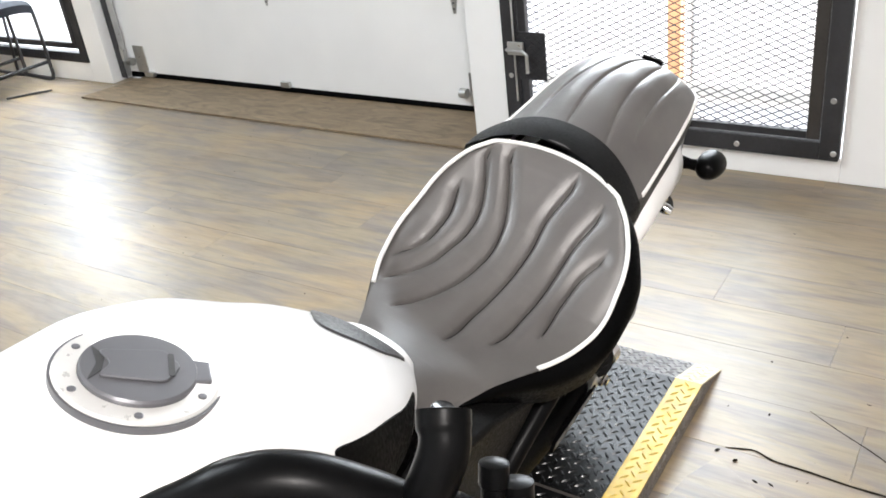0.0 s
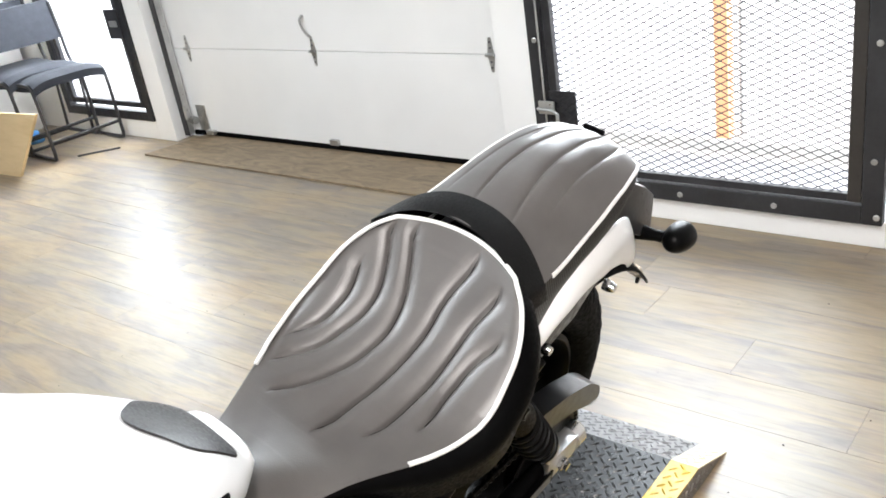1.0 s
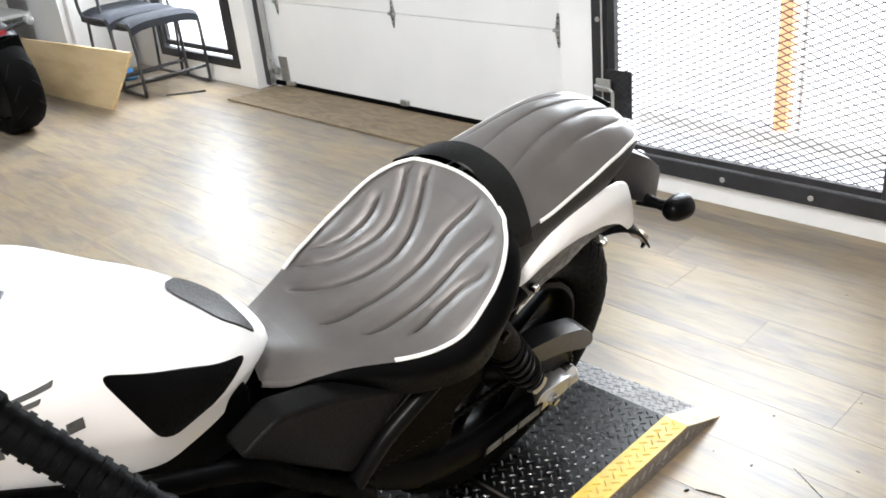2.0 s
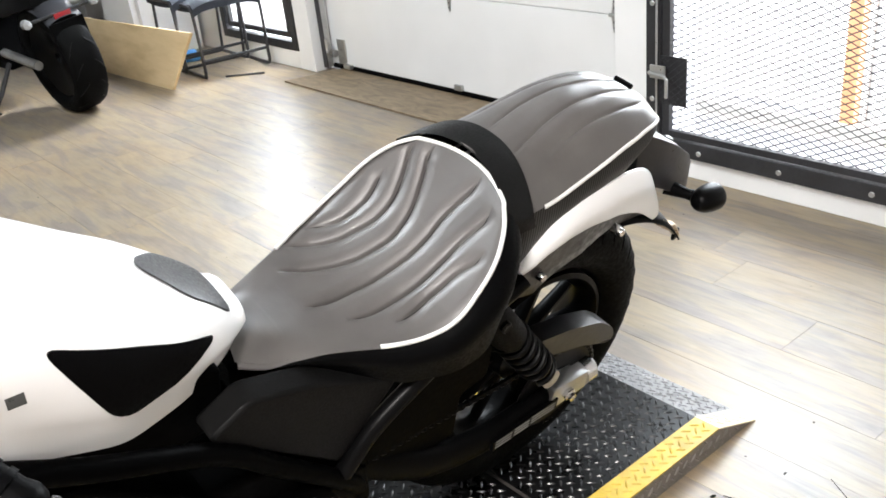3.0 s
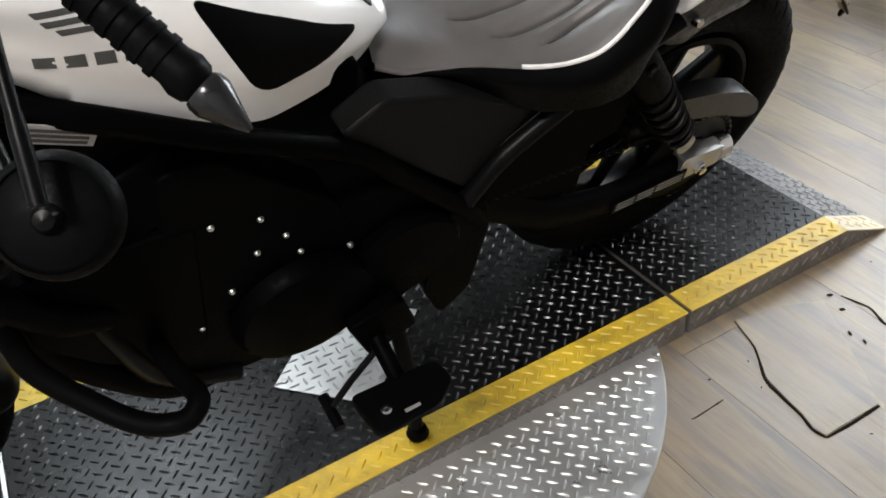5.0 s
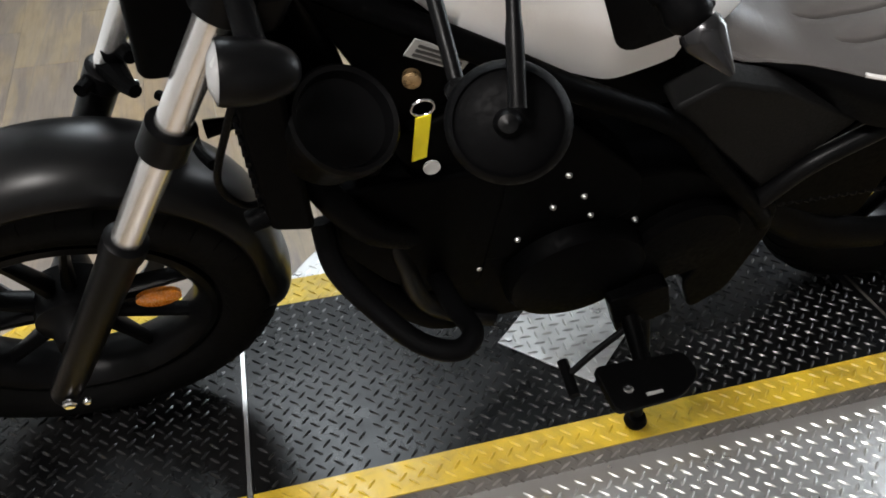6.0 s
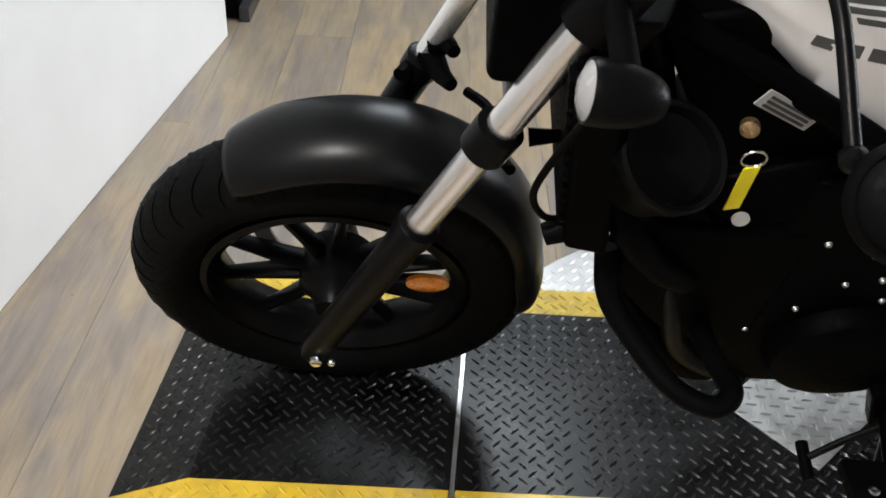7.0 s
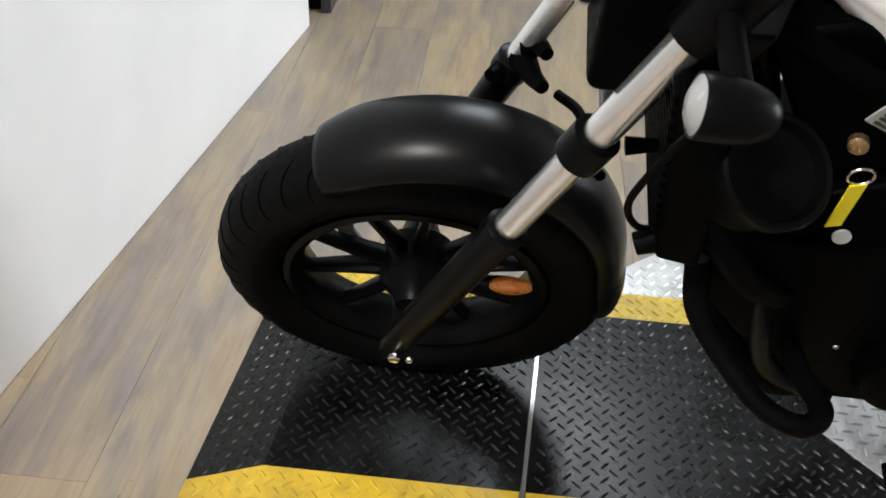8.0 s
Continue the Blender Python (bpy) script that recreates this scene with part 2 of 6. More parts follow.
def plywood(name, a, b, rough, scale, rings=0.5):
    m = material(name, a, rough)
    v = coords(m, scale)
    g = noise_fac(m, 2.4, 7, 0.6, v, 1.6)
    w = node(m, "ShaderNodeTexWave", Scale=1.3, Distortion=6.0, Detail=3.0)
    link(m, v, w.inputs["Vector"])
    c = mix(m, rings, ramp(m, g, [(0.3, a), (0.7, b)]), ramp(m, w.outputs["Fac"], [(0.2, a), (0.9, b)]))
    link(m, c, shader(m).inputs["Base Color"])
    bump(m, g, 0.15, 0.001)
    return m


LEATHER, CARBON, PLANK = leather(), carbon(), planks()
PLYWOOD = plywood("raw_plywood", (0.60, 0.43, 0.22), (0.76, 0.58, 0.34), 0.6, (1.5, 1.5, 6))
MAT_WOOD = plywood("brown_plywood_strip", (0.12, 0.085, 0.048), (0.28, 0.205, 0.125), 0.5, (7, 2.2, 1), 0.0)


# ---- mesh tools ----
def mesh_from(name, verts, faces, smooth=True):
    me = bpy.data.meshes.new(name)
    me.from_pydata([tuple(map(float, v)) for v in verts], [], [tuple(f) for f in faces])
    me.update()
    me.polygons.foreach_set("use_smooth", [smooth] * len(me.polygons))
    return me


def thing(name, label, category, m=None, group="", kind=""):
    ob = tagged(new(name), label, category, group, kind)
    ob.empty_display_size = 0.05
    if m is not None:
        ob.matrix_world = m
    return ob


def part(name, bm, mat, parent=None, label="", kind="", smooth=True, sharp=35.0, bevel=0.0, m=None):
    """Links a bmesh or a mesh as one object under a thing."""
    if isinstance(bm, bmesh.types.BMesh):
        me = bpy.data.meshes.new(name)
        bmesh.ops.recalc_face_normals(bm, faces=bm.faces)
        bm.to_mesh(me)
        bm.free()
        me.polygons.foreach_set("use_smooth", [smooth] * len(me.polygons))
    else:
        me = bm
    if smooth and sharp < 179:
        me.set_sharp_from_angle(angle=radians(sharp))
    me.materials.append(mat)
    ob = new(name, me)
    if parent is not None:
        ob.parent = parent
    if m is not None:
        ob.matrix_local = m
    if bevel:
        mod = ob.modifiers.new("edge", "BEVEL")
        mod.width, mod.segments, mod.limit_method, mod.angle_limit = bevel, 2, "ANGLE", radians(40)
        mod.harden_normals = True
    tagged(ob, label, "", "", kind)
    return ob


def box_bm(lo, hi, bm=None):
    bm = bm or bmesh.new()
    vs = [bm.verts.new((x, y, z)) for x in (lo[0], hi[0]) for y in (lo[1], hi[1]) for z in (lo[2], hi[2])]
    for f in ((0, 1, 3, 2), (4, 6, 7, 5), (0, 4, 5, 1), (2, 3, 7, 6), (0, 2, 6, 4), (1, 5, 7, 3)):
        bm.faces.new([vs[i] for i in f])
    return bm


def rings_bm(rings, close=True, caps=True, bm=None):
    """A skin over rings of points."""
    bm = bm or bmesh.new()
    rows = [[bm.verts.new(p) for p in ring] for ring in rings]
    n = len(rows[0])
    for a, b in zip(rows, rows[1:]):
        for i in range(n if close else n - 1):
            j = (i + 1) % n
            bm.faces.new((a[i], a[j], b[j], b[i]))
    if caps and close:
        bm.faces.new(rows[0][::-1])
        bm.faces.new(rows[-1])
    return bm


def smooth_path(pts, steps=8):
    """A Catmull-Rom line through points."""
    p = [Vector(q) for q in pts]
    p = [p[0] * 2 - p[1]] + p + [p[-1] * 2 - p[-2]]
    out = []
    for i in range(1, len(p) - 2):
        for k in range(steps):
            t = k / steps
            a, b, c, d = p[i - 1 : i + 3]
            out.append(0.5 * (2 * b + (c - a) * t + (2 * a - 5 * b + 4 * c - d) * t * t + (3 * b - a - 3 * c + d) * t ** 3))
    return out + [p[-2]]


def tube_bm(pts, radius, segs=14, bm=None, flat=1.0, caps=True):
    """A tube along points; radius is one number or one for each point; flat squeezes it across."""
    pts = [Vector(p) for p in pts]
    radii = radius if isinstance(radius, (list, tuple)) else [radius] * len(pts)
    if len(radii) != len(pts):
        radii = [float(r) for r in np.interp(np.linspace(0, 1, len(pts)), np.linspace(0, 1, len(radii)), radii)]
    rings, side = [], None
    for i, p in enumerate(pts):
        d = (pts[min(i + 1, len(pts) - 1)] - pts[max(i - 1, 0)]).normalized()
        if side is None:
            side = d.cross(Vector((0, 0, 1)) if abs(d.z) < 0.9 else Vector((0, 1, 0))).normalized()
        side = (side - d * side.dot(d)).normalized()
        up = side.cross(d)
        rings.append([p + radii[i] * (math.cos(a) * side * flat + math.sin(a) * up) for a in [2 * math.pi * q / segs for q in range(segs)]])
    return rings_bm(rings, caps=caps, bm=bm)


def lathe_bm(profile, segs=48, m=None, bm=None):
    """Turns (radius, along) about the local z axis; m places it."""
    m = m or Matrix()
    rings = [[m @ Vector((r * math.cos(a), r * math.sin(a), h)) for a in [2 * math.pi * q / segs for q in range(segs)]] for r, h in profile]
    return rings_bm(rings, bm=bm, caps=profile[0][0] > 1e-5 and profile[0] != profile[-1])


def sheet_mesh(name, f, us, vs, thick=None):
    """A sheet of points f(u, v); thick closes it into a shell along minus its normals' axis vector."""
    verts = [f(u, v) for u in us for v in vs]
    n, k = len(us), len(vs)
    faces = [(i * k + j, i * k + j + 1, (i + 1) * k + j + 1, (i + 1) * k + j) for i in range(n - 1) for j in range(k - 1)]
    if thick is not None:
        base = len(verts)
        verts += [tuple(np.array(p) + np.array(thick)) for p in verts]
        faces += [tuple(base + i for i in q[::-1]) for q in faces]
        edge = [j for j in range(k)] + [i * k + k - 1 for i in range(1, n)] + [(n - 1) * k + j for j in range(k - 2, -1, -1)] + [i * k for i in range(n - 2, 0, -1)]
        for a, b in zip(edge, edge[1:] + edge[:1]):
            faces.append((b, a, a + base, b + base))
    me = mesh_from(name, verts, faces)
    return me


def extrude_bm(outline, axis, a, b):
    """A prism: outline of 2D points, drawn across the given axis from a to b."""
    def at(p, d):
        q = list(p)
        q.insert(axis, d)
        return q
    return rings_bm([[at(p, a) for p in outline], [at(p, b) for p in outline]])


def axis_matrix(p, d):
    """z along d, at p."""
    return Matrix.Translation(p) @ Vector(d).to_track_quat("Z", "Y").to_matrix().to_4x4()


def bolt_bm(p, d, r=0.008, h=0.006, bm=None):
    return lathe_bm([(r, 0), (r, h * 0.7), (r * 0.75, h), (r * 0.4, h * 0.92), (0.0, h * 0.9)], 10, axis_matrix(p, d), bm)



def rounded(poly, r, k=6):
    """Rounds the corners of a 2D polygon."""
    out, n = [], len(poly)
    rs = r if isinstance(r, (list, tuple)) else [r] * n
    for i in range(n):
        p, a, b = (np.array(poly[j % n], float) for j in (i, i - 1, i + 1))
        u, v = (a - p) / np.linalg.norm(a - p), (b - p) / np.linalg.norm(b - p)
        for t in np.linspace(0, 1, k):
            s, e = p + u * rs[i], p + v * rs[i]
            out.append(tuple((1 - t) ** 2 * s + 2 * t * (1 - t) * p + t * t * e))
        nxt, r2 = np.array(poly[(i + 1) % n], float), rs[(i + 1) % n]
        for t in (0.2, 0.4, 0.6, 0.8):
            out.append(tuple((p + v * rs[i]) * (1 - t) + (nxt - v * r2) * t))
    return out


# ---- the room ----
FLOOR = thing("floor", "grey and tan vinyl wood-plank floor with worn seams", "floor", kind="structure")
part("subfloor", box_bm((-4.0, -3.2, -0.10), (2.72, 7.6, -0.006)), CONCRETE, FLOOR)


def wall(name, lo, hi, mat=WHITE_WALL, label="white painted wall"):
    return tagged(part(name, box_bm(lo, hi), mat, bevel=0.004), label, "wall", kind="structure")


WX = 2.472
wall("wall_rear_right", (WX, -3.269, 0), (WX + 0.225, -0.342, 3.0))
wall("wall_rear_sill", (WX, -0.342, 0), (WX + 0.225, 0.904, 0.090), label="white painted sill under the mesh door")
wall("wall_rear_head", (WX, -0.342, 2.196), (WX + 0.225, 0.904, 3.0))
wall("wall_rear_pier", (WX, 0.904, 0), (WX + 0.306, 1.073, 3.0), label="white pier between the doors")
wall("wall_rear_garage_head", (WX + 0.051, 1.073, 2.247), (WX + 0.306, 3.555, 3.0))
wall("wall_rear_jamb", (WX + 0.123, 3.555, 0), (WX + 0.409, 3.718, 3.0), label="white pier beside the garage door")
wall("wall_rear_left_sill", (WX + 0.123, 3.718, 0), (WX + 0.347, 4.699, 0.112), label="white painted sill")
wall("wall_rear_left_head", (WX + 0.123, 3.718, 2.196), (WX + 0.347, 4.699, 3.0))
wall("wall_rear_left", (WX + 0.123, 4.699, 0), (WX + 0.347, 7.763, 3.0))
wall("wall_far", (-4.086, 7.763, 0), (WX + 0.306, 7.968, 3.0), GREY_WALL, "plain grey wall added to close the room")
wall("wall_right", (-4.086, -3.473, 0), (WX + 0.306, -3.269, 3.0), GREY_WALL, "plain grey wall added to close the room")
wall("wall_front", (-4.290, -3.473, 0), (-4.086, 7.968, 3.0), GREY_WALL, "plain grey wall added to close the room")
tagged(part("ceiling", box_bm((-4.2, -3.4, 3.0), (WX + 0.4, 7.8, 3.12)), CEILING), "plain grey ceiling added to close the room", "ceiling", kind="structure")

# white partition in front of the bike, set a little askew
PART_DIR = Vector((0.1265, 1.0, 0)).normalized()
pm = Matrix.Translation((-1.243, 1.558, 0)) @ Matrix.Rotation(math.atan2(-PART_DIR.x, PART_DIR.y), 4, "Z")
p_wall = part("partition_wall", box_bm((-0.14, -4.4, 0.0), (0, 0, 2.6)), WHITE_WALL, bevel=0.004, m=pm)
tagged(p_wall, "white painted partition with scuff marks", "wall", kind="structure")


# ---- platform ----
H = 0.0618
tread_rng = random.Random(5)


def lug(verts, faces, x, y, z, ang, ln=0.0120, w=0.0034, h=0.0026, slope=0.0):
    """One raised lens of a tread plate."""
    c, s, b = math.cos(ang), math.sin(ang), len(verts)
    for u, v, k in ((-1, 0, 0), (-0.5, 0.8, 0), (0.5, 0.8, 0), (1, 0, 0), (0.5, -0.8, 0), (-0.5, -0.8, 0), (-0.55, 0, 1), (0.55, 0, 1)):
        px, py = u * ln, v * w
        dx = px * c - py * s
        verts.append((x + dx, y + px * s + py * c, z + k * h - 0.0001 + slope * dx))
    for f in ((0, 6, 1), (1, 6, 7, 2), (2, 7, 3), (3, 7, 4), (4, 7, 6, 5), (5, 6, 0)):
        faces.append(tuple(b + i for i in f[::-1]))


def tread(inside, x0, x1, y0, y1, z, pitch=0.0212, turn=radians(45), skew=lambda x, y: x):
    """All raised lenses of a plate where inside(x, y) holds; z may be a function of x."""
    verts, faces = [], []
    zf = z if callable(z) else (lambda x: z)
    c, s, r = math.cos(turn), math.sin(turn), max(x1 - x0, y1 - y0)
    cx, cy, n = (x0 + x1) / 2, (y0 + y1) / 2, int(max(x1 - x0, y1 - y0) * 0.75 / pitch) + 2
    for i in range(-n, n + 1):
        for j in range(-n, n + 1):
            u, v = i * pitch, j * pitch
            x, y = cx + u * c - v * s, cy + u * s + v * c
            if x0 < x < x1 and y0 < y < y1 and inside(x, y):
                ang = turn + (radians(90) if (i + j) % 2 else 0.0) + tread_rng.uniform(-0.04, 0.04)
                e = 0.004
                lug(verts, faces, skew(x, y), y, zf(x), ang, slope=(zf(x + e) - zf(x - e)) / (2 * e))
    return mesh_from("tread", verts, faces, smooth=False)


PY0, PY1, SY0, SY1 = -0.303, 0.276, -0.240, 0.200
PX = (-1.050, -0.915, -0.498, 0.719, 1.170, 1.318)
lift = thing("lift_platform", "black diamond-plate display platform with yellow edge stripes", "platform")


def deck_z(x):
    if x < PX[1]:
        return H * (0.04 + 0.96 * (x - PX[0]) / (PX[1] - PX[0]))
    if x > PX[4]:
        return H * (0.04 + 0.96 * (PX[5] - x) / (PX[5] - PX[4]))
    return H


def askew(x, y):
    """The front plate's ends are cut slightly out of square."""
    return x + (0.066 * (y - 0.06) if x < -0.3 else 0.0)


def deck_section(name, xs, y0, y1, mat, top=0.0, skirt=False):
    outline = [(x, deck_z(x) + top) for x in xs] + [(x, (0.0 if skirt else deck_z(x) - 0.003)) for x in reversed(xs)]
    bm = rings_bm([[(askew(x, y), y, z) for x, z in outline] for y in (y0, y1)])
    return part(name, bm, mat, lift, smooth=False)


GAP = 0.0052
for xs in ((PX[0], PX[1], PX[2] - GAP), (PX[2] + GAP, PX[3] - GAP), (PX[3] + GAP, PX[4], PX[5])):
    core = deck_section("deck_core", xs, PY0 + 0.004, PY1 - 0.004, SKIRT, -0.0035, True)
    tagged(core, "aluminium side skirt")
    runs = [(xs, PLATE_BLACK, PLATE_YELLOW, "", "yellow painted edge stripe")]
    # the rear ramp takes the paler colours that hold the glare
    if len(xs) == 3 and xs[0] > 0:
        runs = [(xs[:2], PLATE_BLACK, PLATE_YELLOW, "", "yellow painted edge stripe"), (xs[1:], PLATE_WORN_GLARE, YELLOW_WORN_GLARE, "ramp plate paled by wear and painted-in glare", "ramp stripe paled by wear and painted-in glare")]
    for span, dark, yellow, label, stripe_label in runs:
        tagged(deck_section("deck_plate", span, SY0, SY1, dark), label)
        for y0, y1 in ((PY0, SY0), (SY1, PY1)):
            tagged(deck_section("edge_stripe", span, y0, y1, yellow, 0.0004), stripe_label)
        x0, x1 = span[0] + 0.008, span[-1] - 0.008
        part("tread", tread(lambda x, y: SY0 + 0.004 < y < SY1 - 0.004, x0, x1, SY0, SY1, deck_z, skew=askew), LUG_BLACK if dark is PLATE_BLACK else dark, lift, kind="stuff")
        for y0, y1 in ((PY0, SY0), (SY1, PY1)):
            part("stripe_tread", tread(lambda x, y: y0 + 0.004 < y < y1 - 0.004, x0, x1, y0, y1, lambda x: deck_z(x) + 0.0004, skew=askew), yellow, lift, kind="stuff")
    upright = tread(lambda x, y: 0.006 < y < deck_z(x) - 0.010, xs[0] + 0.01, xs[-1] - 0.01, 0.0, H, 0.0)
    upright.transform(Matrix(((1, 0, 0, 0), (0, 0, -1, PY0 + 0.004), (0, 1, 0, 0), (0, 0, 0, 1))))
    part("skirt_tread", upright, SKIRT, lift, kind="stuff")
part("joint_strip", rings_bm([[(askew(PX[2], y) + dx, y, z) for dx, z in ((-0.0036, 0.012), (0.0036, 0.012), (0.0036, H + 0.003), (-0.0036, H + 0.003))] for y in (PY0, PY1)]), GALV, lift, "bright steel joint strip")

DC, DR = (0.112, -0.012), 0.603
disc = thing("turntable_disc", "round aluminium diamond-plate turntable under the platform", "turntable")
dm = Matrix.Translation((DC[0], DC[1], 0))
part("disc", lathe_bm([(0.0, 0.001), (DR, 0.001), (DR, 0.012), (DR - 0.003, 0.0145), (0.0, 0.0145)], 128, dm), PLATE_ALU, disc, sharp=30)
part("disc_tread", tread(lambda x, y: math.hypot(x - DC[0], y - DC[1]) < DR - 0.012 and not PY0 - 0.01 < y < PY1 + 0.01, DC[0] - DR, DC[0] + DR, DC[1] - DR, DC[1] + DR, 0.0145), PLATE_ALU, disc, kind="stuff")
for x, y in ((0.374, -0.335), (0.620, -0.318), (-0.356, 0.350), (-0.15, -0.42), (0.40, 0.35)):
    part("screw", bolt_bm((x, y, 0.0145), (0, 0, 1), 0.008, 0.003), GALV, disc)

# ---- the motorcycle ----
LEAN_DEG = 18.0
BIKE = Matrix.Translation((0.004, -0.004, 0.0428)) @ Matrix.Rotation(radians(LEAN_DEG), 4, "X")
bike = thing("motorcycle", "white and black cruiser motorcycle leaning on its side stand", "motorcycle", BIKE)

RX, RZ, RR = 0.752, 0.353, 0.332          # rear axle
FX, FZ, FR = -0.7202, 0.3134, 0.3054         # front axle
RAKE, STEER = radians(23.1), radians(1.0)
AX = Vector((math.sin(RAKE), 0, math.cos(RAKE)))
HUB = Vector((FX, 0, FZ))
TURNED = Matrix.Translation(HUB + Vector((0, 0.0466, 0))) @ Matrix.Rotation(STEER, 4, AX) @ Matrix.Rotation(radians(2.3), 4, "X") @ Matrix.Translation(-HUB)


def turned(bm):
    """Turns what is carried by the fork with the handlebar."""
    bmesh.ops.transform(bm, matrix=TURNED, verts=bm.verts)
    return bm


def set_back(bm):
    """The rear wheel runs a little to the right of the seat's line."""
    bmesh.ops.translate(bm, vec=(0, 0.030, 0), verts=bm.verts)
    return bm


def wheel(name, cx, cz, r, tw, place, label, first, disc_side, disc_r):
    hub_m = Matrix.Translation((cx, 0, cz)) @ Matrix.Rotation(radians(90), 4, "X")
    rim_r, w = r - tw * 0.92, tw / 2
    rim = [(rim_r + 0.006, -w * 0.70), (rim_r - 0.004, -w * 0.74), (rim_r - 0.014, -w * 0.62), (rim_r - 0.022, -w * 0.3), (rim_r - 0.026, 0), (rim_r - 0.022, w * 0.3), (rim_r - 0.014, w * 0.62), (rim_r - 0.004, w * 0.74), (rim_r + 0.006, w * 0.70)]
    w_ob = part(name, place(lathe_bm(rim + rim[:1], 80, hub_m)), BLACK_SATIN, bike, label)
    mid, half = (r + rim_r) / 2, (r - rim_r) / 2
    prof = []
    for a in np.linspace(-1, 1, 29):
        ang = a * radians(140)
        prof.append((mid + half * math.cos(ang), w * math.sin(ang)))
    part("tyre", place(lathe_bm(prof + prof[:1], 110, hub_m)), RUBBER, w_ob, "black rubber tyre with cut tread")
    bm = bmesh.new()
    for i in range(40):
        for sgn in (-1, 1):
            pts = []
            for k in range(6):
                ang = sgn * (0.10 + 0.15 * k) * radians(88)
                rr = mid + half * math.cos(ang) + 0.0003
                th = 2 * math.pi * (i + (0.5 if sgn > 0 else 0)) / 40 + 0.05 * k - 0.006 * k * k
                pts.append(Vector((cx + rr * math.cos(th), -w * math.sin(ang), cz + rr * math.sin(th))))
            tube_bm(pts, [0.0008, 0.0015, 0.0017, 0.0016, 0.0013, 0.0008], 4, bm)
    part("tread_pattern", place(bm), BLACK_ENGINE, w_ob, kind="stuff")
    part("hub", place(lathe_bm([(0.0, -0.075), (0.026, -0.075), (0.034, -0.05), (0.055, -0.034), (0.058, 0), (0.055, 0.034), (0.034, 0.05), (0.026, 0.075), (0.0, 0.075)], 36, hub_m)), BLACK_SATIN, w_ob)
    for i in range(10):
        a0 = first + 2 * math.pi * (i // 2) / 5 + (0.25 if i % 2 else -0.25)
        a1 = first + 2 * math.pi * (i // 2) / 5 + (0.305 if i % 2 else -0.305)
        ring = []
        for s in np.linspace(0, 1, 6):
            a, rr = a0 + (a1 - a0) * s, 0.045 + (rim_r - 0.06) * s
            hw, th = 0.0110 - 0.004 * math.sin(s * math.pi * 0.6), 0.017 - 0.006 * s
            c = Vector((cx + rr * math.cos(a), 0, cz + rr * math.sin(a)))
            side = Vector((-math.sin(a), 0, math.cos(a)))
            ring.append([c + side * hw * u + Vector((0, th * v, 0)) for u, v in ((-1, -0.5), (-0.5, -1), (0.5, -1), (1, -0.5), (1, 0.5), (0.5, 1), (-0.5, 1), (-1, 0.5))])
        part("spoke", place(rings_bm(ring)), BLACK_SATIN, w_ob)
    d = place(lathe_bm([(disc_r - 0.028, 0), (disc_r, 0), (disc_r, 0.005), (disc_r - 0.028, 0.005), (disc_r - 0.028, 0)], 56, Matrix.Translation((0, disc_side, 0)) @ hub_m))
    part("brake_disc", d, CAP_GREY, w_ob, "dark steel brake disc")
    return w_ob


rear_wheel = wheel("rear_wheel", RX, RZ, RR, 0.142, set_back, "black cast rear wheel", 0.3, 0.085, 0.118)
front_wheel = wheel("front_wheel", FX, FZ, FR, 0.120, turned, "black cast front wheel", radians(171.5), 0.075, 0.140)

# front fork
for y in (-0.1335, 0.1335):
    sg = -1 if y < 0 else 1
    base = Vector((FX - 0.0175, y, FZ))
    leg = part("fork_leg", turned(tube_bm([base + AX * s for s in (-0.035, -0.03, -0.02, 0.0, 0.05, 0.24, 0.330, 0.333, 0.358, 0.362)], [0.010, 0.016, 0.020, 0.0215, 0.0225, 0.0235, 0.024, 0.0265, 0.0265, 0.020], 28)), BLACK_SATIN, bike, "satin black fork slider")
    part("fork_tube", turned(tube_bm([base + AX * s for s in (0.345, 0.75)], 0.0180, 28)), FORK_METAL, leg, "bright metal fork tube")
    part("axle_cap", turned(bolt_bm(base + Vector((0, sg * 0.024, 0)), (0, sg, 0), 0.010, 0.008)), CHROME, leg)
    part("pinch_bolt", turned(bolt_bm(base + Vector((0.022, sg * 0.022, -0.006)), (0, sg, 0), 0.006, 0.007)), CHROME, leg)
    part("fork_clamp", turned(tube_bm([base + AX * s for s in (0.512, 0.515, 0.553, 0.556)], [0.0195, 0.0265, 0.0265, 0.0195], 28)), BLACK_SATIN, leg, "black clamp round the fork tube")
    part("fork_shroud", turned(tube_bm([base + AX * s for s in (0.704, 0.708, 0.80)], [0.021, 0.029, 0.031], 24)), BLACK_SATIN, leg)
steer_c = Vector((FX, 0, FZ)) + Vector((math.cos(RAKE), 0, -math.sin(RAKE))) * 0.045
part("lower_clamp", turned(rings_bm([[steer_c + AX * s + Vector((dx, yy, 0)) for dx, yy in ((-0.075, -0.07), (-0.075, 0.07), (-0.045, 0.15), (-0.01, 0.15), (0.035, 0.05), (0.035, -0.05), (-0.01, -0.15), (-0.045, -0.15))] for s in (0.70, 0.745)])), BLACK_SATIN, bike, bevel=0.006)
part("clamp_bridge", turned(rings_bm([[Vector((FX + 0.004, v, FZ)) + AX * 0.534 + Vector((dx, 0, dz)) for dx, dz in ((-0.009, -0.008), (0.009, -0.008), (0.009, 0.008), (-0.009, 0.008))] for v in (-0.112, -0.05, 0.05, 0.112)])), CAP_GREY, bike, "grey metal fork brace", bevel=0.003)
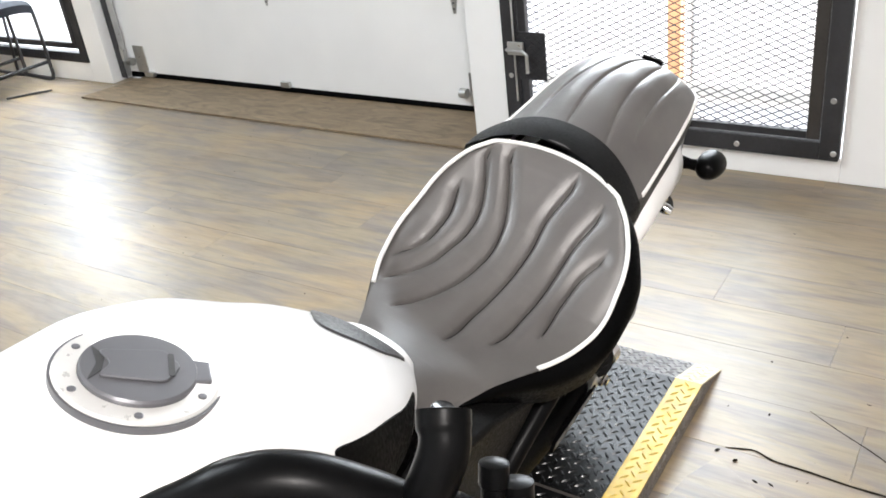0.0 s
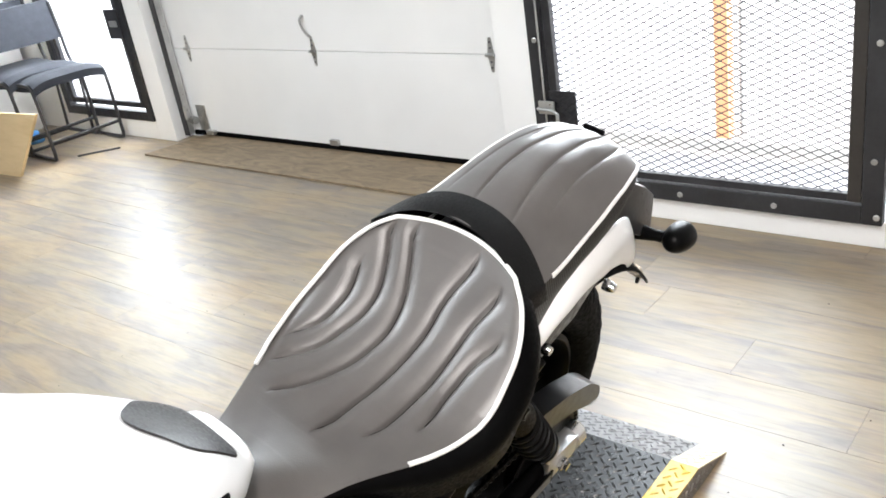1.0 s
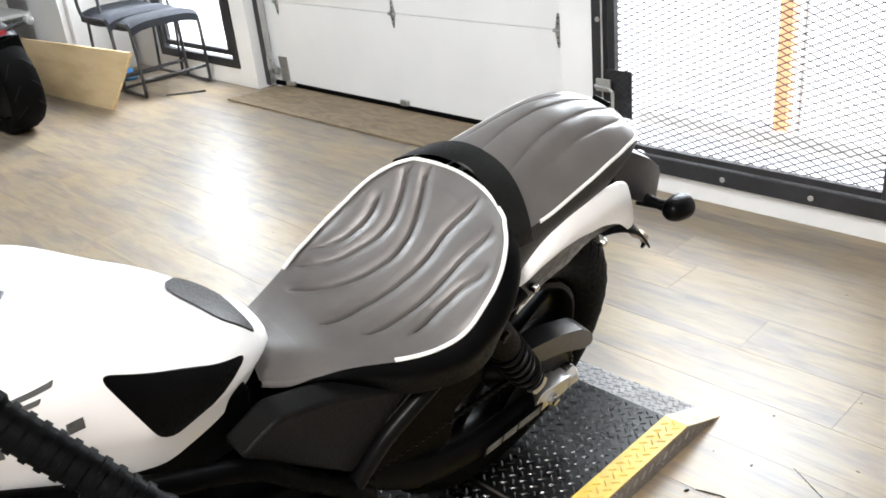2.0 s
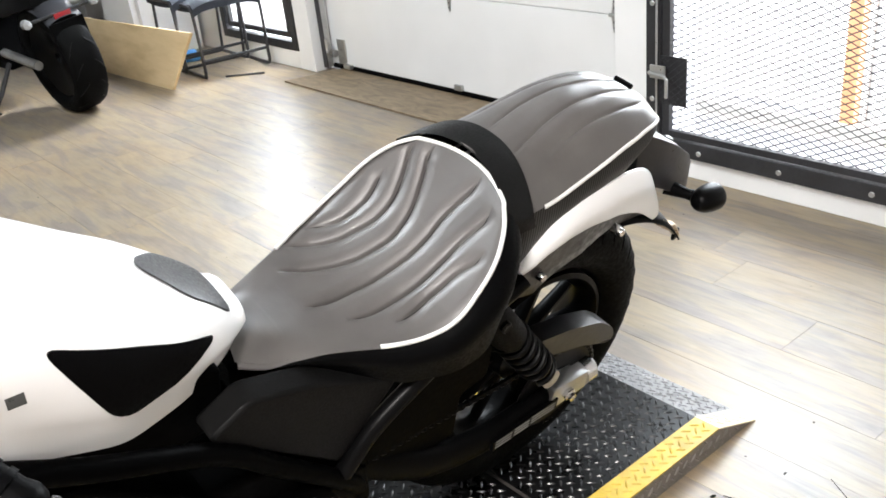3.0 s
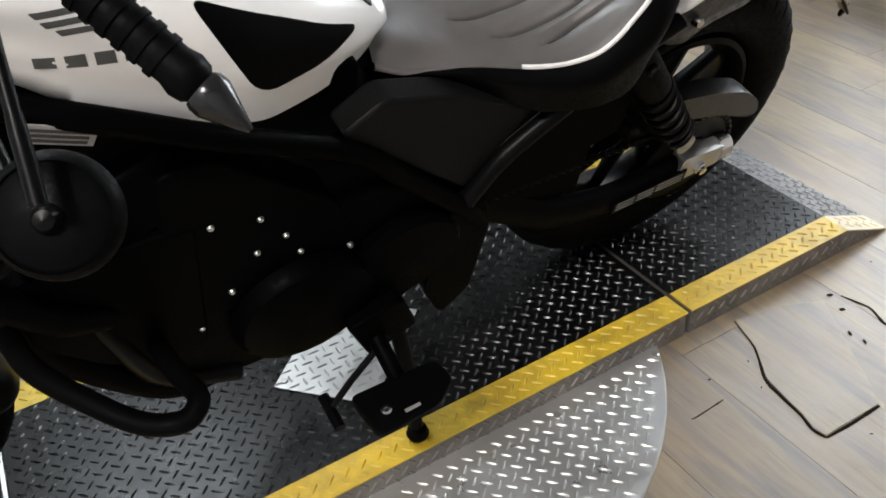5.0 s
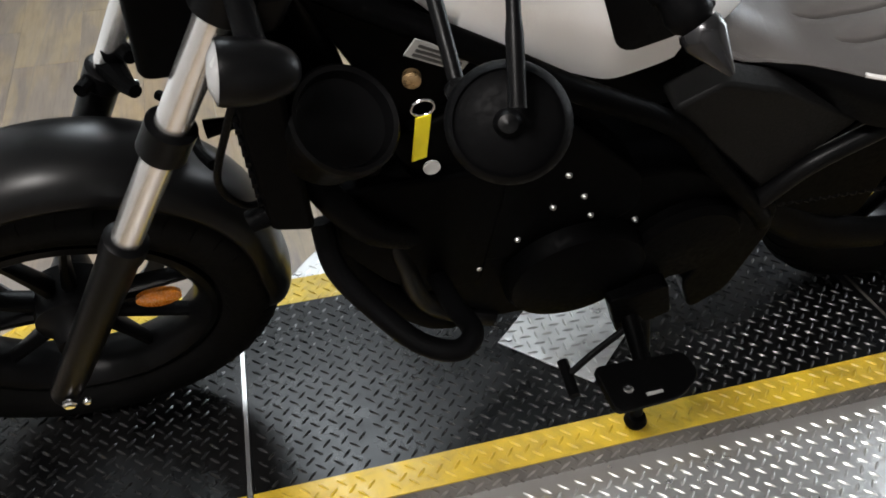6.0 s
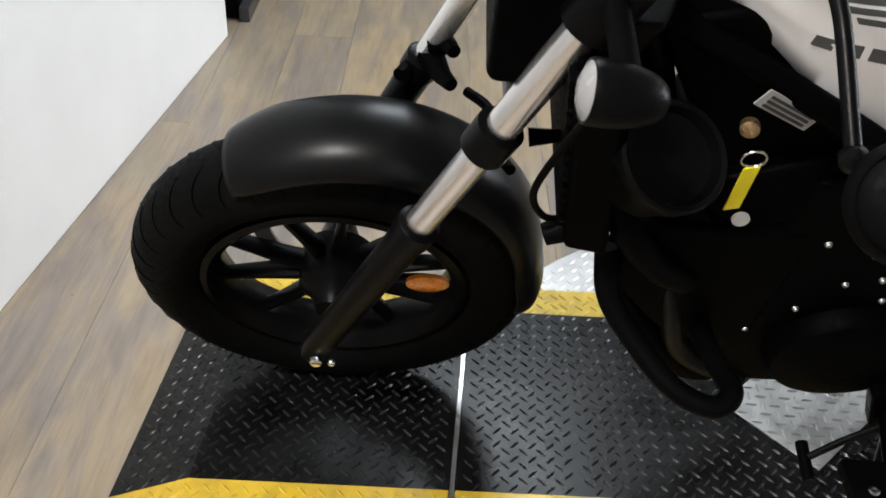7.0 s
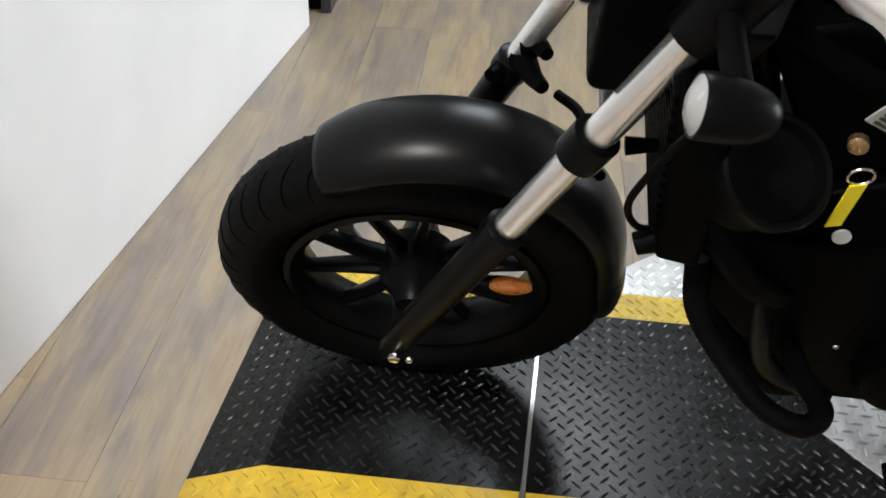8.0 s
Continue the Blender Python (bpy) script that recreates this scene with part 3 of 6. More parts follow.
for s0, dx, dy in ((0.31, -0.03, 0.02), (0.335, 0.028, -0.015), (0.36, 0.02, 0.02)):
    c = Vector((FX - 0.0145, 0.130, FZ)) + AX * (s0 + 0.03)
    part("hose_clip", turned(tube_bm([c, c + Vector((dx * 0.6, dy - 0.03, 0.01)), c + Vector((dx, dy - 0.05, 0.016))], [0.020, 0.012, 0.009], 10)), BLACK_ENGINE, bike, "black hose clip")
part("hose_bolt", turned(bolt_bm(Vector((FX + 0.02, 0.112, FZ)) + AX * 0.345, (-0.2, -1, 0.3), 0.006, 0.006)), CHROME, bike, "bright clip bolt")
part("brake_pipe", turned(tube_bm(smooth_path([Vector((FX + 0.05, 0.10, FZ)) + AX * 0.33, Vector((FX + 0.075, 0.06, FZ)) + AX * 0.34, Vector((FX + 0.085, 0.0, FZ)) + AX * 0.335, Vector((FX + 0.09, -0.05, FZ)) + AX * 0.36]), 0.007, 10)), BLACK_ENGINE, bike, "black brake pipe")
part("clamp_arm", turned(tube_bm(smooth_path([Vector((FX + 0.02, -0.13, FZ)) + AX * 0.534, Vector((FX + 0.055, -0.128, FZ)) + AX * 0.540, Vector((FX + 0.082, -0.120, FZ)) + AX * 0.560]), [0.010, 0.006, 0.005], 10)), BLACK_ENGINE, bike, "black cable guide")
part("front_brake_caliper", turned(rings_bm([[Vector((FX + 0.10 + dx, yy, FZ + 0.07 + dz)) for dx, dz in ((-0.03, -0.05), (0.03, -0.055), (0.045, 0.0), (0.03, 0.055), (-0.025, 0.05), (-0.04, 0.0))] for yy in (0.07, 0.085, 0.12, 0.13)])), BLACK_SATIN, bike, bevel=0.008)
refl_m = Matrix.Translation(Vector((FX + 0.137, -0.134, FZ + 0.200))) @ Matrix.Rotation(radians(90), 4, "X") @ Matrix.Scale(1.5, 4, (1, 0, 0))
reflector = part("front_reflector", turned(lathe_bm([(0.0, 0.0), (0.0185, 0.0), (0.0185, 0.006), (0.014, 0.009), (0.0, 0.010)], 28, refl_m)), AMBER, bike, "amber oval reflector")
part("reflector_stay", turned(tube_bm([Vector((FX + 0.065, -0.127, FZ + 0.193)), Vector((FX + 0.137, -0.129, FZ + 0.200))], 0.006, 8)), BLACK_SATIN, reflector)


def front_fender():
    us, vs = np.linspace(radians(-2), radians(114), 72), np.linspace(-1, 1, 21)

    def f(u, v):
        end = min(1.0, 0.94 + 0.06 * min(1, (u - us[0]) / 0.10), 0.84 + 0.16 * math.sin(min(1, (us[-1] - u) / 0.22) * math.pi / 2))
        rr, w = FR + 0.014 + 0.044 * max(0.0, math.sin((u - 0.25) * 1.75)) ** 1.2 * (u < 2.04), 0.068 * end
        lat = v * radians(92)
        dr = 0.042 * (1 - math.cos(lat)) + 0.012 * (1 - end)
        return (FX + (rr - dr) * math.cos(u), w * math.sin(lat), FZ + (rr - dr) * math.sin(u))
    me = sheet_mesh("front_fender", f, us, vs)
    me.transform(TURNED)
    ob = part("front_fender", me, FENDER_BLACK, bike, "satin black front fender")
    mod = ob.modifiers.new("shell", "SOLIDIFY")
    mod.thickness, mod.offset = 0.003, -1


front_fender()


def bullet_lamp(name, p, d, r, ln, mat, lens, label, carrier=None, lift_=None):
    """A bullet-shaped turn signal: lens disc at p, body running back along d."""
    m = axis_matrix(p, d)
    prof = [(r * 0.96, 0.0), (r, 0.004), (r, ln * 0.18)] + [(r * math.cos(a) ** 0.72, ln * (0.18 + 0.82 * math.sin(a))) for a in np.linspace(0.1, 1.5, 14)] + [(0.0, ln)]
    bm = lathe_bm(prof, 32, m)
    ob = part(name, bm if carrier is None else carrier(bm), mat, bike, label)
    bm = lathe_bm([(0.0, -0.007), (r * 0.5, -0.0055), (r * 0.85, -0.001), (r * 0.94, 0.002), (r * 0.94, 0.006), (0, 0.006)], 32, m)
    part("lens", bm if carrier is None else carrier(bm), lens, ob, "clear lens")
    return ob


sig = bullet_lamp("front_turn_signal", (-0.437, -0.195, 0.970), (1, 0.0, -0.13), 0.0280, 0.066, BLACK_SATIN, LENS_CLEAR, "black bullet turn signal")
part("signal_stalk", tube_bm([(-0.405, -0.185, 0.975), (-0.41, -0.12, 0.985), (-0.405, -0.06, 0.99)], 0.012, 12), BLACK_PLASTIC, sig)
part("signal_cable", tube_bm(smooth_path([(-0.42, -0.185, 0.945), (-0.435, -0.16, 0.86), (-0.45, -0.14, 0.76), (-0.43, -0.12, 0.69), (-0.40, -0.11, 0.675)]), 0.004, 10), BLACK_PLASTIC, bike)


# headlamp, carried in front of the fork, seen from behind and below
hl_m = axis_matrix((-0.505, 0.035, 0.985), (1, 0.0, -0.06))
headlamp = part("headlamp", lathe_bm([(0.0, 0.115), (0.040, 0.112), (0.068, 0.095), (0.083, 0.065), (0.090, 0.030), (0.091, 0.0), (0.0, 0.0)], 48, hl_m), BLACK_SATIN, bike, "black round headlamp bowl")
part("headlamp_rim", lathe_bm([(0.091, 0.004), (0.096, 0.002), (0.098, -0.006), (0.096, -0.014), (0.089, -0.017), (0.086, -0.010), (0.088, 0.0), (0.091, 0.004)], 56, hl_m), CHROME, headlamp, "bright headlamp rim")
part("headlamp_lens", lathe_bm([(0.0, -0.024), (0.040, -0.021), (0.070, -0.014), (0.087, -0.006), (0.087, -0.002), (0.0, -0.002)], 48, hl_m), LENS_CLEAR, headlamp, "clear domed lens")
part("headlamp_bolt", lathe_bm([(0.0, -0.006), (0.013, -0.004), (0.016, 0.004), (0.0, 0.010)], 20, axis_matrix((-0.462, -0.056, 0.905), (0, -1, 0))), CHROME, headlamp, "bright mounting bolt")
part("lamp_cowl", rings_bm([[(x, y, z) for x, y in rounded([(-0.505, -0.075), (-0.405, -0.075), (-0.385, 0.0), (-0.405, 0.135), (-0.505, 0.135)], 0.015)] for z in (0.845, 0.86, 0.95, 0.985)]), BLACK_ENGINE, headlamp, "black cowl behind the headlamp", bevel=0.006)


# tank
def lerp(x, table):
    xs, ys = zip(*table)
    return float(np.interp(x, xs, ys))


SOFT = {}


def soft(x, table, d=0.018):
    """A rounder interpolation, from a prepared row of values."""
    key = (table, d)
    if key not in SOFT:
        xs = np.linspace(-0.5, 1.2, 3401)
        SOFT[key] = (sum(np.interp(xs + k * d, *zip(*table)) for k in (-1, -0.6, -0.3, 0, 0.3, 0.6, 1)) / 7).tolist()
    return SOFT[key][int((x + 0.5) * 2000 + 0.5)]


TOP = ((-0.39, 0.985), (-0.36, 1.016), (-0.32, 1.044), (-0.25, 1.066), (-0.18, 1.059), (-0.10, 1.024), (-0.03, 0.970), (0.03, 0.930), (0.08, 0.890), (0.105, 0.866), (0.122, 0.846), (0.15, 0.83))
BOT = ((-0.39, 0.975), (-0.345, 0.978), (-0.28, 0.933), (-0.228, 0.892), (-0.114, 0.836), (-0.066, 0.815), (-0.02, 0.813), (0.02, 0.813), (0.06, 0.811), (0.10, 0.814), (0.122, 0.820), (0.15, 0.824))
WID = ((-0.40, 0.03), (-0.37, 0.065), (-0.32, 0.10), (-0.25, 0.126), (-0.16, 0.138), (-0.06, 0.136), (0.02, 0.116), (0.07, 0.091), (0.10, 0.074), (0.122, 0.053), (0.15, 0.036))
TX0, TX1 = -0.385, 0.122


def tank_point(x, phi):
    """phi 0 at the ridge, 1 at the lower edge of a side."""
    zt, zb, w = soft(x, TOP), soft(x, BOT), soft(x, WID)
    a = min(abs(phi), 1.0) * math.pi / 2
    y = w * math.sin(a) ** 0.82
    z = zb + (zt - zb) * max(0.0, math.cos(a)) ** 0.57
    if abs(phi) > 0.9:
        y -= (abs(phi) - 0.9) * 0.10
    return (x, math.copysign(y, phi), z)


def halve(lo, hi, f):
    """The zero of a rising f."""
    for _ in range(24):
        mid = (lo + hi) / 2
        lo, hi = (mid, hi) if f(mid) < 0 else (lo, mid)
    return mid


def tank_y(x, z):
    return tank_point(x, halve(0.0, 0.93, lambda p: z - tank_point(x, p)[2]))[1]


def tank_z(x, y):
    return tank_point(x, halve(0.0, 0.89, lambda p: tank_point(x, p)[1] - abs(y)))[2]


def shrink(ring, k, dx):
    c = sum((Vector(p) for p in ring), Vector()) / len(ring)
    return [c + (Vector(p) - c) * k + Vector((dx, 0, 0)) for p in ring]


txs = list(np.linspace(TX0, -0.30, 14)) + list(np.linspace(-0.29, TX1, 48))
phis = [math.copysign(abs(p) ** 0.9, p) for p in np.linspace(-1, 1, 57)]
t_rings = [[tank_point(x, p) for p in phis] for x in txs]
t_rings = [shrink(t_rings[0], 0.6, -0.012), shrink(t_rings[0], 0.88, -0.007)] + t_rings + [shrink(t_rings[-1], 0.90, 0.007), shrink(t_rings[-1], 0.72, 0.011), shrink(t_rings[-1], 0.4, 0.012)]
tank = part("fuel_tank", rings_bm(t_rings), TANK_WHITE, bike, "glossy white fuel tank", sharp=75)


def patch(name, outline, lift_, mat, parent, label="", sub=7, side=-1, top=False):
    """A thin pad that lies on the tank; outline in (x, z) on a side or (x, y) on the top."""
    c = np.mean(outline, axis=0)
    n = len(outline)
    verts, faces = [], []
    for k in range(sub + 2):
        s = 1 if k < 2 else 1 - (k - 1) / sub
        for p in outline:
            q = c + (np.array(p) - c) * (s if k != 1 else 0.985)
            e = lift_ if k else -0.0015
            if top:
                verts.append((q[0], q[1], tank_z(q[0], q[1]) + e))
            else:
                verts.append((q[0], side * (tank_y(q[0], q[1]) + e), q[1]))
    for k in range(sub + 1):
        for i in range(n):
            j = (i + 1) % n
            faces.append((k * n + i, k * n + j, (k + 1) * n + j, (k + 1) * n + i))
    me = mesh_from(name, verts, faces)
    bm = bmesh.new()
    bm.from_mesh(me)
    bmesh.ops.remove_doubles(bm, verts=bm.verts, dist=1e-5)
    return part(name, bm, mat, parent, label)


for side in (-1, 1):
    patch("knee_panel", rounded([(-0.124, 0.986), (0.074, 0.866), (-0.066, 0.856)], (0.022, 0.014, 0.03)), 0.0012, BLACK_PLASTIC, tank, "black triangular knee panel", side=side)
    # decal: a wing shape over a row of letter-sized bars
    for k, (a, b) in enumerate(((0.0, 0.094), (0.006, 0.078), (0.016, 0.060))):
        z = 1.006 - 0.0085 * k
        patch("wing_decal", rounded([(-0.254 + a, z), (-0.254 + b, z - 0.003), (-0.258 + b, z - 0.0075), (-0.250 + a, z - 0.0055)], 0.0015), 0.0006, EMBLEM, tank, "dark grey wing decal", 2, side)
    for i in range(5):
        x0 = -0.262 + 0.0245 * i
        patch("decal_bar", [(x0, 0.967 - 0.0022 * i), (x0 + 0.0175, 0.9655 - 0.0022 * i), (x0 + 0.0175, 0.9525 - 0.0022 * i), (x0, 0.954 - 0.0022 * i)], 0.0006, EMBLEM, tank, "dark grey decal bar", 2, side)
patch("tank_pad", rounded([(0.022, 0.010), (0.060, 0.046), (0.112, 0.050), (0.112, -0.050), (0.060, -0.046), (0.022, -0.010)], 0.012), 0.0035, PAD, tank, "black textured tank pad", top=True)

# filler cap, tilted with the tank's top
cap_n = Vector((-(soft(-0.15, TOP) - soft(-0.21, TOP)) / 0.06, 0, 1)).normalized()
cap_m = axis_matrix((-0.203, -0.006, soft(-0.203, TOP) - 0.0100), cap_n) @ Matrix.Rotation(radians(-132), 4, "Z") @ Matrix.Scale(0.93, 4)
cap = part("filler_cap", lathe_bm([(0.0, 0.0), (0.060, 0.0), (0.060, 0.006), (0.058, 0.0075), (0.043, 0.0078), (0.0425, 0.004), (0.0, 0.004)], 72, cap_m), CAP_RING, bike, "pale ring with a grey fuel cap")
part("cap_groove", lathe_bm([(0.0602, 0.0), (0.0622, 0.0), (0.0622, 0.0055), (0.0602, 0.0055), (0.0602, 0.0)], 72, cap_m), CAP_GREY, cap)
part("cap_lid", lathe_bm([(0.0, 0.003), (0.0425, 0.003), (0.0425, 0.0105), (0.041, 0.0125), (0.030, 0.0128), (0.0, 0.0125)], 64, cap_m), CAP_GREY, cap, "grey metal lid")
part("cap_handle", rings_bm([[cap_m @ Vector((x, y, z)) for x, y in rounded([(-0.030, -0.016), (0.018, -0.020), (0.030, 0.0), (0.018, 0.020), (-0.030, 0.016), (-0.020, 0.0)], 0.006)] for z in (0.0126, 0.0150)]), CAP_GREY, cap, bevel=0.001)
# thin dark pieces paint the shade inside the keyhole slot and thumb recess
part("keyhole_slot", rings_bm([[cap_m @ Vector((x, y, z)) for x, y in rounded([(0.020, -0.014), (0.0245, -0.014), (0.0245, 0.014), (0.020, 0.014)], 0.002)] for z in (0.0149, 0.0156)]), INK, cap)
part("thumb_recess", rings_bm([[cap_m @ Vector((x, y, z)) for x, y in rounded([(-0.036, -0.020), (-0.026, -0.008), (-0.024, 0.010), (-0.034, 0.022), (-0.030, 0.0)], 0.003)] for z in (0.0124, 0.0134)]), INK, cap)
part("hinge_tab", rings_bm([[cap_m @ Vector((x, y, z)) for x, y in ((0.036, -0.014), (0.052, -0.012), (0.052, 0.012), (0.036, 0.014))] for z in (0.006, 0.0118)]), CAP_GREY, cap, bevel=0.0015)
for i in range(6):
    a = i * math.pi / 3 + 0.5
    part("cap_screw", bolt_bm(cap_m @ Vector((0.0515 * math.cos(a), 0.0515 * math.sin(a), 0.0076)), cap_n, 0.0030, 0.0012), CAP_GREY, cap)

# rider seat
SY = -0.012
SEAT_Z = ((0.09, 0.840), (0.13, 0.820), (0.17, 0.803), (0.22, 0.787), (0.28, 0.780), (0.33, 0.788), (0.38, 0.815), (0.42, 0.850), (0.455, 0.892), (0.478, 0.916), (0.51, 0.930))
SEAT_E = ((0.09, 0.800), (0.13, 0.784), (0.17, 0.783), (0.20, 0.786), (0.24, 0.785), (0.275, 0.782), (0.33, 0.788), (0.36, 0.803), (0.39, 0.831), (0.42, 0.858), (0.45, 0.883), (0.478, 0.906), (0.51, 0.925))
SEAT_W = ((0.09, 0.045), (0.115, 0.060), (0.15, 0.070), (0.20, 0.089), (0.25, 0.112), (0.30, 0.137), (0.36, 0.158), (0.42, 0.148), (0.452, 0.127), (0.468, 0.113), (0.478, 0.103), (0.484, 0.090), (0.51, 0.06))


def seat_point(x, v, sink=0.0):
    w = soft(x, SEAT_W)
    zc, ze = soft(x, SEAT_Z), soft(x, SEAT_E)
    z = ze + (zc - ze) * (1 - abs(v) ** 2.2)
    s = min(1.0, max(0.0, (x - 0.30) / 0.18))
    back = 0.031 * s * s * (3 - 2 * s) - 0.026 * v * v * max(0, (x - 0.36) / 0.12)
    if v > 0:
        w *= 1 - 0.045 * math.exp(-((x - 0.40) / 0.05) ** 2)
    return Vector((x + back, SY - 0.010 + w * v, z - sink))


SEAMS = (
    ((0.309, -0.712), (0.358, -0.61), (0.397, -0.66), (0.424, -0.83)),
    ((0.262, -0.47), (0.337, -0.43), (0.388, -0.455), (0.422, -0.49), (0.458, -0.70)),
    ((0.226, -0.09), (0.300, -0.075), (0.370, -0.14), (0.400, -0.16), (0.430, -0.14), (0.470, -0.31)),
    ((0.235, 0.72), (0.300, 0.36), (0.342, 0.20), (0.380, 0.13), (0.413, 0.19), (0.444, 0.38), (0.474, 0.64)),
    ((0.275, 0.93), (0.339, 0.54), (0.383, 0.43), (0.412, 0.45), (0.441, 0.62), (0.472, 0.90)),
    ((0.317, 0.93), (0.358, 0.69), (0.398, 0.68), (0.424, 0.79)),
)


def seat_groove(x, v):
    """Depth of the wavy quilting: seams sweep from the nose outwards and back, then straight up the bolster."""
    g = 0.0
    for line in SEAMS:
        c = soft(x, line, 0.012)
        fade = min(1, max(0, (x - line[0][0]) / 0.035)) * min(1, max(0, (line[-1][0] + 0.004 - x) / 0.014))
        w = soft(x, SEAT_W)
        d = abs(v - c) * w
        g = max(g, fade * (0.42 * math.exp(-(d / 0.0024) ** 2) + 0.58 * max(0.0, 1 - d / 0.021) ** 1.9))
    return g


def rider_seat():
    us, vs = np.linspace(0.098, 0.480, 190), np.linspace(-1, 1, 301)

    def f(x, v):
        p = seat_point(x, v)
        edge = max(0.0, (abs(v) - 0.86) / 0.14) * min(1, max(0, (x - 0.24) / 0.05))
        p.z -= 0.0125 * seat_groove(x, v) + 0.006 * edge ** 2
        return p
    top = part("rider_seat", sheet_mesh("rider_seat", f, us, vs), LEATHER, bike, "grey quilted leather rider seat", sharp=80)
    # a thin dark line along the bottom of each groove
    for line in SEAMS:
        xs = np.linspace(line[0][0] + 0.012, line[-1][0] - 0.003, 26)
        part("seam", tube_bm([Vector(f(x, soft(x, line, 0.012))) + Vector((0, 0, 0.0004)) for x in xs], [0.0003] + [0.0012] * 24 + [0.0003], 6), SEAM, top, "dark line along the seam groove")
    edge_pts = [seat_point(x, -1) for x in np.linspace(0.268, 0.478, 22)]
    arch = [seat_point(0.480, v) + Vector((0.002, 0, 0.001)) for v in np.linspace(-0.96, 0.96, 16)]
    far = [seat_point(x, 1) for x in np.linspace(0.478, 0.262, 22)]
    part("piping", tube_bm(smooth_path(edge_pts + arch + far, 3), 0.0031, 10), PIPING, top, "white piping")
    # black skirt down the sides
    for side in (-1, 1):
        ss = np.linspace(0, 1, 8)

        def skirt(x, s):
            p = seat_point(x, side)
            low = lerp(x, ((0.10, 0.775), (0.16, 0.770), (0.22, 0.735), (0.30, 0.710), (0.40, 0.712), (0.50, 0.745)))
            slope = (soft(min(x + 0.004, 0.5), SEAT_W) - soft(x - 0.004, SEAT_W)) / 0.008
            n = Vector((-slope, side, 0)).normalized() * (lerp(x, ((0.10, 0.004), (0.22, 0.010), (0.34, 0.020), (0.42, 0.030), (0.478, 0.032))) * (1.0 if side < 0 else 0.4) * math.sin(min(1, s * 1.9) * math.pi / 2) - 0.030 * max(0, s - 0.5))
            return (p.x + n.x, p.y + n.y, p.z - 0.001 + (low - p.z) * (0.35 * s + 0.65 * s * s))
        part("seat_skirt", sheet_mesh("seat_skirt", skirt, np.linspace(0.100, 0.478, 60), ss), BLACK_PLASTIC, top, "black vinyl seat side", sharp=80)
        # grey leather lap at the nose
        def lap(x, s):
            p = Vector(skirt(x, s * lerp(x, ((0.10, 0.9), (0.13, 0.45), (0.16, 0.12), (0.20, 0.04), (0.27, 0.02)))))
            return p + Vector((0, side * 0.002 * min(1, s * 5), 0.001 * (1 - s)))
        part("nose_side", sheet_mesh("nose_side", lap, np.linspace(0.100, 0.268, 30), ss), LEATHER, top, sharp=80)
    return top


rider = rider_seat()
part("seat_base", rings_bm([[(x, SY + yy * w, z0 + zz * (z1 - z0)) for yy, zz in rounded([(-0.9, 0.0), (0.9, 0.0), (0.8, 1.0), (-0.8, 1.0)], 0.2)] for x, w, z0, z1 in ((0.10, 0.05, 0.72, 0.765), (0.20, 0.08, 0.69, 0.735), (0.30, 0.108, 0.67, 0.730), (0.40, 0.118, 0.655, 0.755), (0.46, 0.105, 0.65, 0.825), (0.50, 0.10, 0.66, 0.86), (0.60, 0.10, 0.73, 0.855), (0.75, 0.088, 0.78, 0.865), (0.84, 0.05, 0.82, 0.87))]), BLACK_PLASTIC, bike, "black seat base", bevel=0.004)

# black strap between the seats and the pillion seat
PIL_Z = ((0.46, 0.918), (0.50, 0.930), (0.55, 0.938), (0.62, 0.955), (0.70, 0.968), (0.77, 0.966), (0.83, 0.948), (0.865, 0.925), (0.90, 0.90))
PIL_E = ((0.46, 0.880), (0.53, 0.880), (0.59, 0.880), (0.66, 0.895), (0.74, 0.912), (0.81, 0.920), (0.85, 0.915), (0.90, 0.895))
PIL_W = ((0.46, 0.116), (0.52, 0.120), (0.60, 0.114), (0.70, 0.108), (0.77, 0.101), (0.82, 0.092), (0.85, 0.080), (0.868, 0.05), (0.90, 0.01))


def pil_point(x, v, grow=0.0):
    w = soft(x, PIL_W, 0.010) + grow
    zc, ze = soft(x, PIL_Z), soft(x, PIL_E)
    return Vector((x, SY + w * v, ze + (zc - ze) * (1 - abs(v) ** 2.4) + grow))


